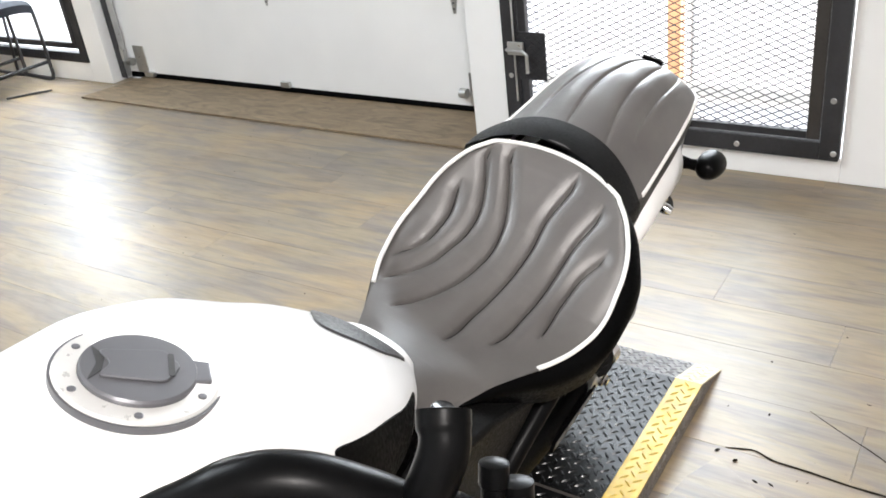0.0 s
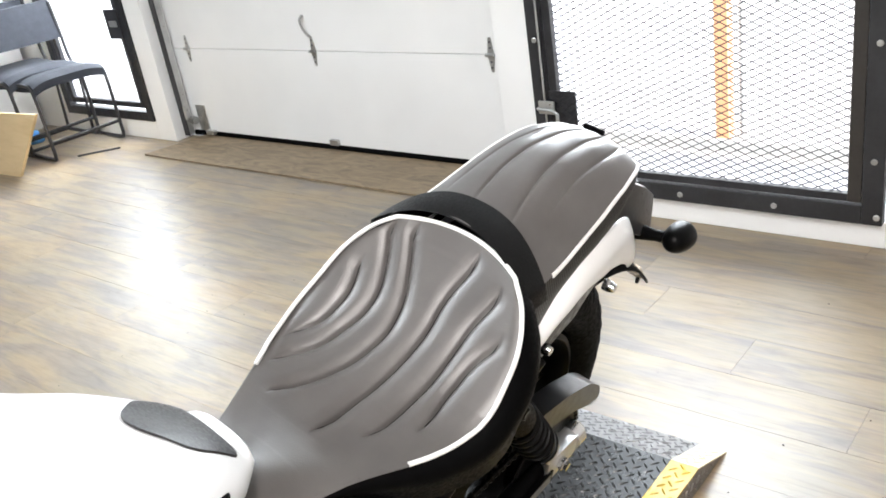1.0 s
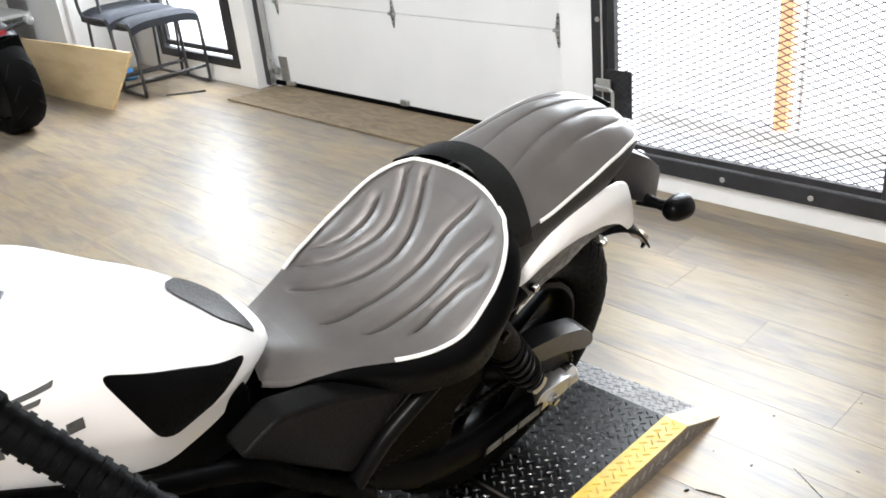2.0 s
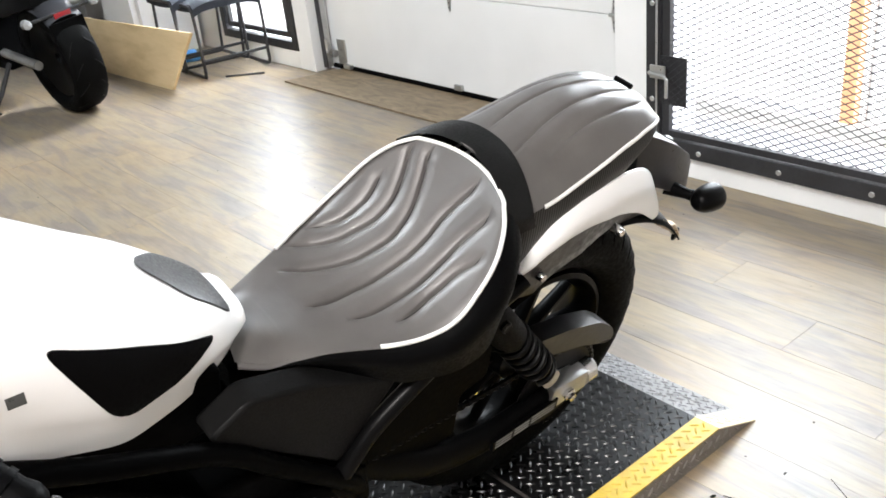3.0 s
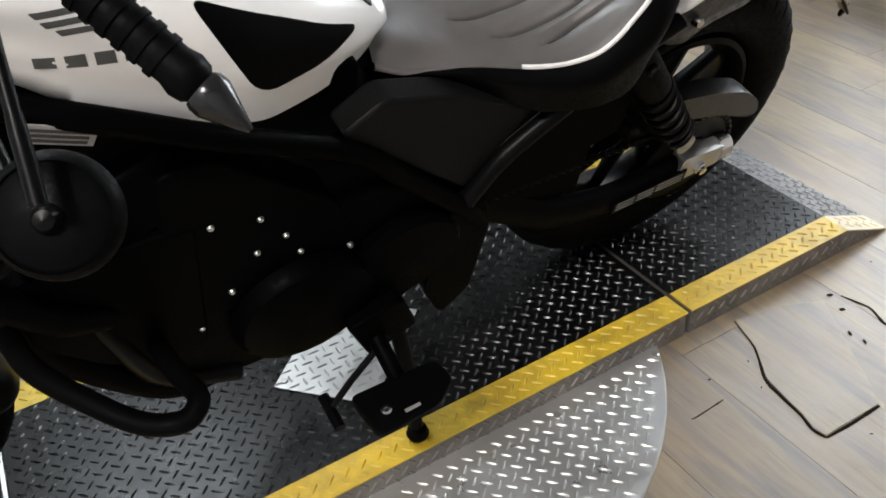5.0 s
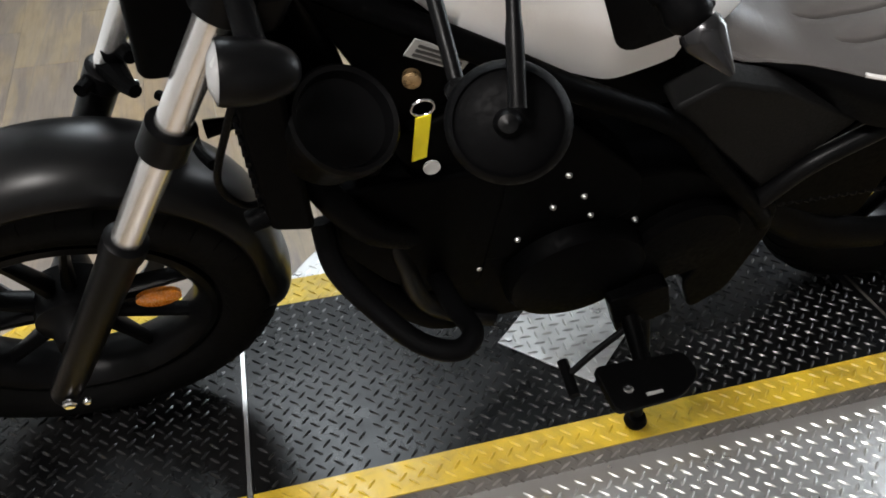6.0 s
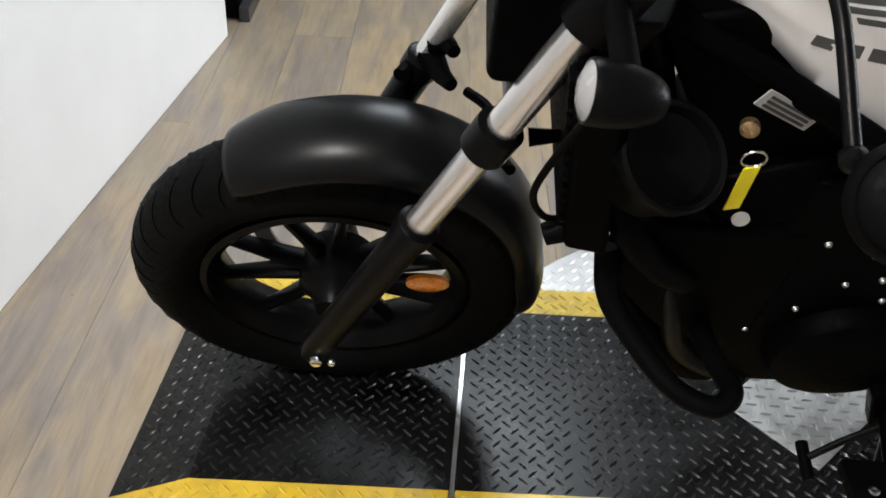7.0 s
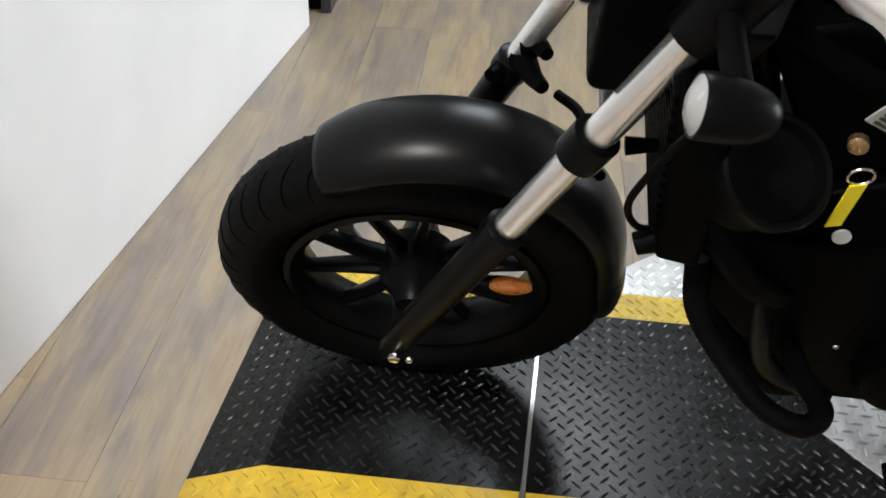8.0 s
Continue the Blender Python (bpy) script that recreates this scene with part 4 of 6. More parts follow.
def pillion():
    us, vs = np.linspace(0.510, 0.870, 130), np.linspace(-1, 1, 201)

    def f(x, v):
        p = pil_point(x, v)
        g = 0.0
        for front, rear, start in ((-0.76, -0.50, 0.60), (-0.42, -0.17, 0.545), (0.10, 0.16, 0.540), (0.52, 0.46, 0.56)):
            s = (x - 0.53) / 0.32
            c = front + (rear - front) * s * s * (3 - 2 * s) + 0.09 * math.sin(s * 5.6 - 0.4)
            d = abs(v - c)
            fade = min(1, max(0, (x - start) / 0.06)) * min(1, max(0, (0.845 - x) / 0.03))
            g = max(g, fade * (0.4 * math.exp(-(d / 0.022) ** 2) + 0.6 * max(0.0, 1 - d / 0.18) ** 1.9))
        p.z -= 0.0052 * g
        return p
    top = part("pillion_seat", sheet_mesh("pillion_seat", f, us, vs), LEATHER, bike, "grey quilted leather pillion seat", sharp=80)
    left = [pil_point(x, -1) for x in np.linspace(0.562, 0.862, 26)]
    tail = [pil_point(0.868, v) for v in np.linspace(-0.9, 0.9, 8)]
    right = [pil_point(x, 1) for x in np.linspace(0.862, 0.555, 24)]
    part("piping", tube_bm(smooth_path(left + tail + right, 3), 0.0032, 10), PIPING, top, "white piping")

    def band(s, v):
        x = 0.482 + 0.048 * s
        q = pil_point(x, max(-1, min(1, v)), 0.006)
        over = max(0.0, abs(v) - 1)
        if over:
            q += Vector((0.05 * over, math.copysign(0.030 * over - 0.02 * over * over, v) * 0.5, -0.165 * over))
        bow = 0.026 * (1 - min(1, abs(v)) ** 2)
        return q + Vector((bow, 0, 0))
    part("seat_strap", sheet_mesh("seat_strap", band, np.linspace(0, 1, 8), np.linspace(-1.15, 1.15, 60)), STRAP, top, "black vinyl strap", sharp=80)
    for side in (-1, 1):
        def wall_(x, s):
            p = pil_point(x, side)
            low = lerp(x, ((0.50, 0.72), (0.54, 0.770), (0.58, 0.812), (0.65, 0.832), (0.75, 0.846), (0.82, 0.872), (0.87, 0.895)))
            return (p.x, p.y + side * (0.006 * math.sin(s * 3.1) - 0.004 * s), p.z + (low - p.z) * s)
        part("seat_side", sheet_mesh("seat_side", wall_, np.linspace(0.515, 0.868, 40), np.linspace(0, 1, 8)), CARBON, top, "black carbon-look seat side", sharp=80)
    part("seat_strap_clip", tube_bm([pil_point(0.846, v, 0.004) for v in (-0.2, 0.0, 0.2)], 0.005, 8), BLACK_PLASTIC, top)


pillion()

# rear fender: white side panels, dark inner fender, grey tail with lamps
def panel_edges(s):
    """Lower and upper edge of the white side panel, s from front to tail."""
    low = ((0.0, 0.512, 0.780), (0.08, 0.543, 0.775), (0.18, 0.573, 0.789), (0.32, 0.617, 0.801), (0.5, 0.683, 0.798), (0.65, 0.760, 0.783), (0.8, 0.844, 0.745), (0.9, 0.902, 0.700), (1.0, 0.945, 0.668))
    up = ((0.0, 0.519, 0.785), (0.08, 0.535, 0.802), (0.18, 0.562, 0.824), (0.32, 0.604, 0.841), (0.5, 0.66, 0.853), (0.65, 0.74, 0.855), (0.8, 0.83, 0.836), (0.9, 0.890, 0.782), (1.0, 0.945, 0.700))
    f = lambda t, k: float(np.mean(np.interp([s - 0.04, s - 0.02, s, s + 0.02, s + 0.04], [r[0] for r in t], [r[k] for r in t])))
    return (f(low, 1), f(low, 2)), (f(up, 1), f(up, 2))


def white_panel(side):
    def f(s, t):
        a, b = panel_edges(s)
        y = lerp(s, ((0, 0.122), (0.3, 0.124), (0.6, 0.114), (0.85, 0.092), (1, 0.070)))
        bulge = 0.009 * math.sin(math.pi * t) - 0.010 * t * t
        return (a[0] + (b[0] - a[0]) * t, SY + side * (y + bulge), a[1] + (b[1] - a[1]) * t)
    ob = part("rear_side_panel", sheet_mesh("rear_side_panel", f, np.linspace(0, 1, 50), np.linspace(0, 1, 16)), TANK_WHITE, bike, "glossy white rear fender panel", sharp=80)
    mod = ob.modifiers.new("shell", "SOLIDIFY")
    mod.thickness, mod.offset = 0.004, -1


for side in (-1, 1):
    white_panel(side)

    def under(s, t):
        a, _ = panel_edges(s)
        y = lerp(s, ((0, 0.112), (0.5, 0.108), (1, 0.062)))
        drop = lerp(s, ((0, 0.070), (0.2, 0.110), (0.5, 0.086), (0.8, 0.045), (1, 0.012)))
        return (a[0] + 0.018 * t, SY + side * (y - 0.008 * t), a[1] + 0.004 - drop * t)
    ob = part("inner_fender", sheet_mesh("inner_fender", under, np.linspace(0, 1, 40), np.linspace(0, 1, 6)), FENDER_STAY, bike, "dark brown-black fender rail", sharp=60)
    mod = ob.modifiers.new("shell", "SOLIDIFY")
    mod.thickness, mod.offset = 0.006, -1
    for x, z in ((0.584, 0.742), (0.764, 0.751)):
        p = (x, SY + side * 0.109, z)
        part("fender_bolt", tube_bm([p, (x, SY + side * 0.118, z), (x, SY + side * 0.128, z)], [0.0095, 0.0095, 0.0065], 12), CHROME, ob, "bright fender bolt")


def fender_top(s, v):
    a = lerp(s, ((0, 125), (0.5, 80), (1, 40)))
    r = RR + 0.035
    return (RX + 0.02 + r * math.cos(radians(a)), SY + 0.078 * v, min(0.86, RZ + 0.01 + r * math.sin(radians(a)) - 0.025 * v * v))


ob = part("rear_mudguard", sheet_mesh("rear_mudguard", fender_top, np.linspace(0, 1, 36), np.linspace(-1, 1, 11)), BLACK_PLASTIC, bike, "black rear mudguard", sharp=80)
mod = ob.modifiers.new("shell", "SOLIDIFY")
mod.thickness, mod.offset = 0.004, -1
tail = part("tail_unit", rings_bm([[(x, SY + yy * k, z0 + zz * h) for yy, zz in rounded([(-0.068, 0.0), (0.068, 0.0), (0.056, 1.0), (-0.056, 1.0)], 0.02)] for x, z0, h, k in ((0.86, 0.785, 0.085, 0.9), (0.92, 0.745, 0.095, 1.0), (0.98, 0.712, 0.095, 0.98), (1.035, 0.682, 0.085, 0.92), (1.062, 0.672, 0.066, 0.8))]), TAIL_GREY, bike, "grey tail cover", bevel=0.006, sharp=50)
part("tail_screw", bolt_bm((0.985, SY - 0.030, 0.805), (0.25, -0.05, 1), 0.008, 0.003), INK, tail)
for side in (-1, 1):
    s_ob = bullet_lamp("rear_turn_signal", (1.050, SY + side * 0.118, 0.708), (-1, 0, 0.12), 0.0265, 0.060, BLACK_SATIN, LENS_CLEAR, "black bullet rear turn signal")
    part("signal_stalk", tube_bm([(0.99, SY + side * 0.05, 0.712), (1.01, SY + side * 0.085, 0.708), (1.02, SY + side * 0.105, 0.708)], [0.016, 0.010, 0.012], 12), BLACK_PLASTIC, s_ob)
hook = part("plate_bracket", tube_bm(smooth_path([(0.985, -0.070, 0.640), (1.03, -0.066, 0.605), (1.06, -0.060, 0.590), (1.095, -0.056, 0.552)]), [0.009, 0.008, 0.007, 0.006], 8, flat=1.8), GOLD, bike, "gold bracket under the tail")
part("bracket_ring", tube_bm([Vector((1.098, -0.056, 0.548)) + 0.011 * Vector((math.cos(a), 0.3 * math.cos(a), math.sin(a))) for a in np.linspace(0, 6.2, 14)], 0.004, 8), BLACK_SATIN, hook)

# frame, side covers, swingarm
for side in (-1, 1):
    Y = SY + side * 0.108
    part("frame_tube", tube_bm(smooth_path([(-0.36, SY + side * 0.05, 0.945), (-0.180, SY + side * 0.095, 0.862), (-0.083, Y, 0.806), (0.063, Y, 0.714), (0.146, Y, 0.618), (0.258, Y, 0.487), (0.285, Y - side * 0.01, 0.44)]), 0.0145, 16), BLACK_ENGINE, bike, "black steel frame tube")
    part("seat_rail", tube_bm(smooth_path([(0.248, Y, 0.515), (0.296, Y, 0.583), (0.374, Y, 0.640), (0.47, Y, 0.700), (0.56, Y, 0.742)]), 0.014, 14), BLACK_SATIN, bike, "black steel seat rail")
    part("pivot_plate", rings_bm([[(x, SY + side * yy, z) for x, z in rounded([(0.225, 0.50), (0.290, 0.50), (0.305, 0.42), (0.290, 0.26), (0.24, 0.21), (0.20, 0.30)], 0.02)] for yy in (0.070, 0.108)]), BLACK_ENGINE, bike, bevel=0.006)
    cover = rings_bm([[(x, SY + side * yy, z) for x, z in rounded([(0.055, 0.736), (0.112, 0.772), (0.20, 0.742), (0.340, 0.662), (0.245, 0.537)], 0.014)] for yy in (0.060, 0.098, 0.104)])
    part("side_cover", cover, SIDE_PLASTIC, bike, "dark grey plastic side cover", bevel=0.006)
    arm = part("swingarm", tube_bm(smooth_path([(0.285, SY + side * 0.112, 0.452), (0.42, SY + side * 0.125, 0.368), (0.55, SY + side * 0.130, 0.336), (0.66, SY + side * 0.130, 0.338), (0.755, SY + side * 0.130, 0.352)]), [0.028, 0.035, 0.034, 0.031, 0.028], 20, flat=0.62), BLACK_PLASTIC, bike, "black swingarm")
    blk = part("axle_block", rings_bm([[(RX + dx, SY + side * yy, RZ + 0.002 + dz) for dx, dz in rounded([(-0.045, -0.030), (0.060, -0.022), (0.064, 0.022), (-0.040, 0.030)], 0.010)] for yy in (0.118, 0.150, 0.153)]), GALV, arm, "bare metal axle adjuster", bevel=0.002)
    nut = [(0.014, 0), (0.014, 0.010), (0.009, 0.012), (0.009, 0.018), (0.0, 0.019)]
    part("axle_nut", lathe_bm(nut, 6, axis_matrix((RX, SY + side * 0.152, RZ), (0, side, 0))), CHROME, arm, "steel axle nut")
    part("arm_end", tube_bm([(RX + 0.055, SY + side * 0.134, RZ + 0.004), (RX + 0.078, SY + side * 0.134, RZ + 0.006), (RX + 0.085, SY + side * 0.134, RZ + 0.006)], [0.026, 0.026, 0.020], 20), CHROME, arm)
    # shock absorber
    top_, bot_ = Vector((0.476, SY + side * 0.152, 0.715)), Vector((0.660, SY + side * 0.152, 0.466))
    d = (bot_ - top_)
    sh = part("shock_absorber", tube_bm([top_ + d * t for t in (-0.06, -0.04, 0.0, 0.30, 0.36, 0.38)], [0.020, 0.028, 0.030, 0.030, 0.030, 0.024], 28), BLACK_PLASTIC, bike, "black rear shock absorber")
    a1, a2 = d.normalized().orthogonal().normalized(), None
    a2 = d.normalized().cross(a1)
    coil = [top_ + d * (0.34 + 0.58 * k / 120) + 0.0275 * (math.cos(k * 2 * math.pi / 20) * a1 + math.sin(k * 2 * math.pi / 20) * a2) for k in range(121)]
    part("spring", tube_bm(coil, 0.0058, 8), BLACK_SATIN, sh, "black coil spring")
    part("damper_rod", tube_bm([top_ + d * 0.4, top_ + d * 0.97], 0.018, 16), BLACK_ENGINE, sh)
    part("shock_eye", tube_bm([bot_ + Vector((0, -0.022, 0)), bot_ + Vector((0, 0.022, 0))], 0.019, 18), GALV, sh)
    part("shock_bolt", bolt_bm(top_ + Vector((0.0, side * 0.040, 0.0)), (0, side, 0), 0.010, 0.008), BLACK_SATIN, sh)
# added black sheet that keeps the gap behind the seat rail dark
part("rear_shield", rings_bm([[(x, SY + yy, z) for x, z in rounded([(0.25, 0.46), (0.36, 0.64), (0.46, 0.68), (0.545, 0.60), (0.545, 0.515), (0.487, 0.505), (0.487, 0.405), (0.36, 0.39)], 0.015)] for yy in (-0.088, -0.082)]), BLACK_ENGINE, bike, "black sheet added to fill the dark gap ahead of the rear wheel", bevel=0.002)
# label on the left arm
lab = part("warning_label", rings_bm([[(x, SY - yy, 0.338 + (x - 0.62) * 0.06 + zz) for x, zz in ((0.560, 0.012), (0.724, 0.014), (0.724, -0.012), (0.560, -0.014))] for yy in (0.150, 0.1565)]), BLACK_PLASTIC, bike, "black warning label with grey print", smooth=False)
for i in range(3):
    for x0, x1 in ((0.566, 0.606), (0.612, 0.650), (0.656, 0.718)):
        z = 0.346 - 0.0075 * i + ((x0 + x1) / 2 - 0.62) * 0.06
        part("label_line", box_bm((x0, SY - 0.1572, z - 0.0022), (x1, SY - 0.1563, z + 0.0014)), LABEL_PRINT, lab, smooth=False)
# chain guard, chain and sprocket on the left
guard = part("chain_guard", rings_bm([[(x, yy, z) for x, z in rounded([(0.63, 0.568), (0.72, 0.550), (0.800, 0.521), (0.846, 0.484), (0.860, 0.450), (0.838, 0.446), (0.76, 0.484), (0.64, 0.520)], 0.016)] for yy in (-0.128, -0.088)]), GUARD_GREY, bike, "dark grey chain guard", bevel=0.012)
part("sprocket", lathe_bm([(0.05, 0), (0.098, 0), (0.102, 0.003), (0.098, 0.006), (0.05, 0.006), (0.05, 0)], 44, Matrix.Translation((RX, -0.092, RZ)) @ Matrix.Rotation(radians(90), 4, "X")), BLACK_SATIN, rear_wheel, "black rear sprocket")
part("sprocket_carrier", lathe_bm([(0.0, 0.0), (0.086, 0.0), (0.080, 0.012), (0.040, 0.020), (0.0, 0.020)], 40, Matrix.Translation((RX, -0.070, RZ)) @ Matrix.Rotation(radians(90), 4, "X")), BLACK_ENGINE, rear_wheel, "black sprocket carrier")
chain_pts = [(RX + 0.102 * math.cos(a), RZ + 0.102 * math.sin(a)) for a in np.linspace(radians(95), radians(-95), 22)]
bm = bmesh.new()
run = [(0.30, 0.470)] + [(0.30 + (RX - 0.009 - 0.30) * t, 0.470 + (RZ + 0.101 - 0.470) * t) for t in np.linspace(0.04, 0.96, 26)] + chain_pts
for (xa, za), (xb, zb) in zip(run, run[1:]):
    tube_bm([(xa, -0.096, za), ((xa + xb) / 2, -0.096, (za + zb) / 2), (xb, -0.096, zb)], [0.0075, 0.0048, 0.0075], 6, bm)
part("drive_chain", bm, BLACK_SATIN, bike, "black oily drive chain", kind="stuff")

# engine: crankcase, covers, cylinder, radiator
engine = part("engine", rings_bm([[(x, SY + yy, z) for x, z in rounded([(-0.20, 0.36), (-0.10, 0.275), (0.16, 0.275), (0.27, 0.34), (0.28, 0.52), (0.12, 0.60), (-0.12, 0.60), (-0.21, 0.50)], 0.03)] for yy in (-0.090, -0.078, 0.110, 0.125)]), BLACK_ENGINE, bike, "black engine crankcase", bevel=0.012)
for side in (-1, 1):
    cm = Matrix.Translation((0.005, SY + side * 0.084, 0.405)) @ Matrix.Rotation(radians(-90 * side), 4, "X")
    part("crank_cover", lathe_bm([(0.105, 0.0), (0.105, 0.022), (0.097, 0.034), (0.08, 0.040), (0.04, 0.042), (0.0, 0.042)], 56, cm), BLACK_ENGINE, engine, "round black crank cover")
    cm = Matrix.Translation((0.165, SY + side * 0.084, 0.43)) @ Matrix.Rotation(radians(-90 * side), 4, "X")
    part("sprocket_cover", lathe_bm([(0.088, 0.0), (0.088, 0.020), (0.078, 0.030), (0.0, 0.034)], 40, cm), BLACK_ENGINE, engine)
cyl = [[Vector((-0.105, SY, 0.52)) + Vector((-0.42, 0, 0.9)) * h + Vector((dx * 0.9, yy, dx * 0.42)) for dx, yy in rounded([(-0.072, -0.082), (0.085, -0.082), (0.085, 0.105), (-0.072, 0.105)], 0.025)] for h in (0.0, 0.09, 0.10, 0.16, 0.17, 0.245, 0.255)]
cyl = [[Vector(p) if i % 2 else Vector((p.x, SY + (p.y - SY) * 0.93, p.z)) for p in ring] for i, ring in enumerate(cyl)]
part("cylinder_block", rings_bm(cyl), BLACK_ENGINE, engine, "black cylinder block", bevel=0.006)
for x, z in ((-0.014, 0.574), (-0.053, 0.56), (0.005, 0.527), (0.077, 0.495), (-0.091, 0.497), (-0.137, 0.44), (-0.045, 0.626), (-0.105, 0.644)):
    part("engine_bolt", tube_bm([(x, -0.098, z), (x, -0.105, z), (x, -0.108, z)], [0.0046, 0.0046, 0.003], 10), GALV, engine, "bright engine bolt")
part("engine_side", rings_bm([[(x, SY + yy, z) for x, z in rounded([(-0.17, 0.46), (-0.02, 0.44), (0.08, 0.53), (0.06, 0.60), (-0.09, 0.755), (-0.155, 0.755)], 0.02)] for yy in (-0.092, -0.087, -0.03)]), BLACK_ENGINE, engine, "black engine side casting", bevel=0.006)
# added block that closes the opening so the engine's front stays dark
part("front_casting", rings_bm([[(x, SY + yy, z) for x, z in rounded([(-0.335, 0.66), (-0.322, 0.535), (-0.262, 0.445), (-0.20, 0.395), (-0.13, 0.40), (-0.12, 0.66)], 0.02)] for yy in (-0.094, -0.088, 0.07)]), BLACK_ENGINE, engine, "black casting added to fill the dark engine front", bevel=0.008)
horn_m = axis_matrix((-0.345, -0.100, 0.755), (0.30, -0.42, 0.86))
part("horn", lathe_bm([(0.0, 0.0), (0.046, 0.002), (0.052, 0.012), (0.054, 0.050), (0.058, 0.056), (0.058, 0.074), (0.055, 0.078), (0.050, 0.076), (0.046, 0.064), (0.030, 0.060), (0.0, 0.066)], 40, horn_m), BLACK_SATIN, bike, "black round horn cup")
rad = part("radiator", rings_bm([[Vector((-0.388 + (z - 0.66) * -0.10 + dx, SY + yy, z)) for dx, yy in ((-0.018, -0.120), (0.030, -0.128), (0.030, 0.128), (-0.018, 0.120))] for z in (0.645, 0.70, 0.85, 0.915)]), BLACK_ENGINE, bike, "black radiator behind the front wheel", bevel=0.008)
for i in range(14):
    z = 0.665 + i * 0.0178
    part("radiator_fin", box_bm((-0.412 - (z - 0.66) * 0.10, SY - 0.11, z), (-0.405 - (z - 0.66) * 0.10, SY + 0.11, z + 0.006)), BLACK_PLASTIC, rad, smooth=False)
part("radiator_hose", tube_bm(smooth_path([(-0.36, -0.08, 0.69), (-0.33, -0.115, 0.655), (-0.29, -0.12, 0.60), (-0.24, -0.10, 0.545)]), 0.018, 14), BLACK_PLASTIC, bike, "black rubber hose")
part("hose_plug", tube_bm([(-0.372, -0.10, 0.672), (-0.405, -0.115, 0.660), (-0.425, -0.118, 0.652)], [0.018, 0.015, 0.013], 12), BLACK_PLASTIC, bike)
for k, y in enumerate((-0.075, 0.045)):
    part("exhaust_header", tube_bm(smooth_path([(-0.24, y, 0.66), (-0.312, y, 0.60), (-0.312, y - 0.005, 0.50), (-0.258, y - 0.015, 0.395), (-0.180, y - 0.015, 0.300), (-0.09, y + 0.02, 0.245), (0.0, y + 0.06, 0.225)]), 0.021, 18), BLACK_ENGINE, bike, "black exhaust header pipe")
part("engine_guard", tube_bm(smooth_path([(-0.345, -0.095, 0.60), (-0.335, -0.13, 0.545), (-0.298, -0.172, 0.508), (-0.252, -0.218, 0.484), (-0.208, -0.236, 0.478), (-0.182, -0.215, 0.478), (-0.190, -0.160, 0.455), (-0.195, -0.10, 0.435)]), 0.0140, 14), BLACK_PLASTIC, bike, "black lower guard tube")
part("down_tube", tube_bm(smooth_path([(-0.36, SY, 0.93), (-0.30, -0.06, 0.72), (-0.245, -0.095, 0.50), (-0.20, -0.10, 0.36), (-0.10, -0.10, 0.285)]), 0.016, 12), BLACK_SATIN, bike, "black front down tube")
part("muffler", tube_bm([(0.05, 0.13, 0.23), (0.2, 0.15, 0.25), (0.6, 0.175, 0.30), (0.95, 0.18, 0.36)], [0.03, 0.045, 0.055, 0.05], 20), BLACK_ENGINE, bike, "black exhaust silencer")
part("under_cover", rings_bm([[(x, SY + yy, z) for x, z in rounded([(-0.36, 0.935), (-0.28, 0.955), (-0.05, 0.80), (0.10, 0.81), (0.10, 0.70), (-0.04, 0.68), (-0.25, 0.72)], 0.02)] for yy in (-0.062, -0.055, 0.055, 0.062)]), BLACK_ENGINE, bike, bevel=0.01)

# ignition key, tag and number label on the left
lock = part("key_lock", lathe_bm([(0.0, 0.0), (0.0095, 0.0), (0.0095, 0.010), (0.006, 0.012), (0.0, 0.012)], 20, axis_matrix((-0.249, -0.095, 0.829), (-0.3, -1, 0.3))), GOLD, bike, "brass ignition lock")
part("key_ring", tube_bm([Vector((-0.244, -0.125, 0.810)) + 0.012 * Vector((math.cos(a), 0.2, math.sin(a))) for a in np.linspace(0, 6.28, 18)], 0.0016, 6), CHROME, lock)
part("key_tag", rings_bm([[(-0.243 + dx, -0.126 + yy, z) for dx, yy in ((-0.0085, -0.002), (0.0085, 0.002), (0.0085, 0.004), (-0.0085, 0.0))] for z in (0.800, 0.77, 0.730)]), YELLOW_TAG, lock, "yellow key tag", smooth=False)
part("key_fob", lathe_bm([(0.0, 0), (0.0095, 0), (0.0095, 0.003), (0.0, 0.003)], 20, axis_matrix((-0.228, -0.124, 0.712), (0, -1, 0.2))), PAPER, lock, "pale round fob")
lab = part("frame_label", rings_bm([[Vector((-0.254 + 0.062 * t, -0.113 + 0.008 * t, 0.898 - 0.042 * t)) + Vector((0.45, 0, 0.9)) * w + Vector((0, yy, 0)) for t, w in ((0, 0.0), (1, 0.0), (1, -0.022), (0, -0.022))] for yy in (0.0, 0.002)]), PAPER, bike, "grey printed frame label", smooth=False)
for i in range(3):
    part("label_line", rings_bm([[Vector((-0.254 + 0.062 * t, -0.1142 + 0.008 * t, 0.898 - 0.042 * t)) + Vector((0.45, 0, 0.9)) * (w - 0.004 - 0.006 * i) + Vector((0, yy, 0)) for t, w in ((0.1, 0.0), (0.9, 0.0), (0.9, -0.003), (0.1, -0.003))] for yy in (0.0, 0.001)]), INK, lab, smooth=False)

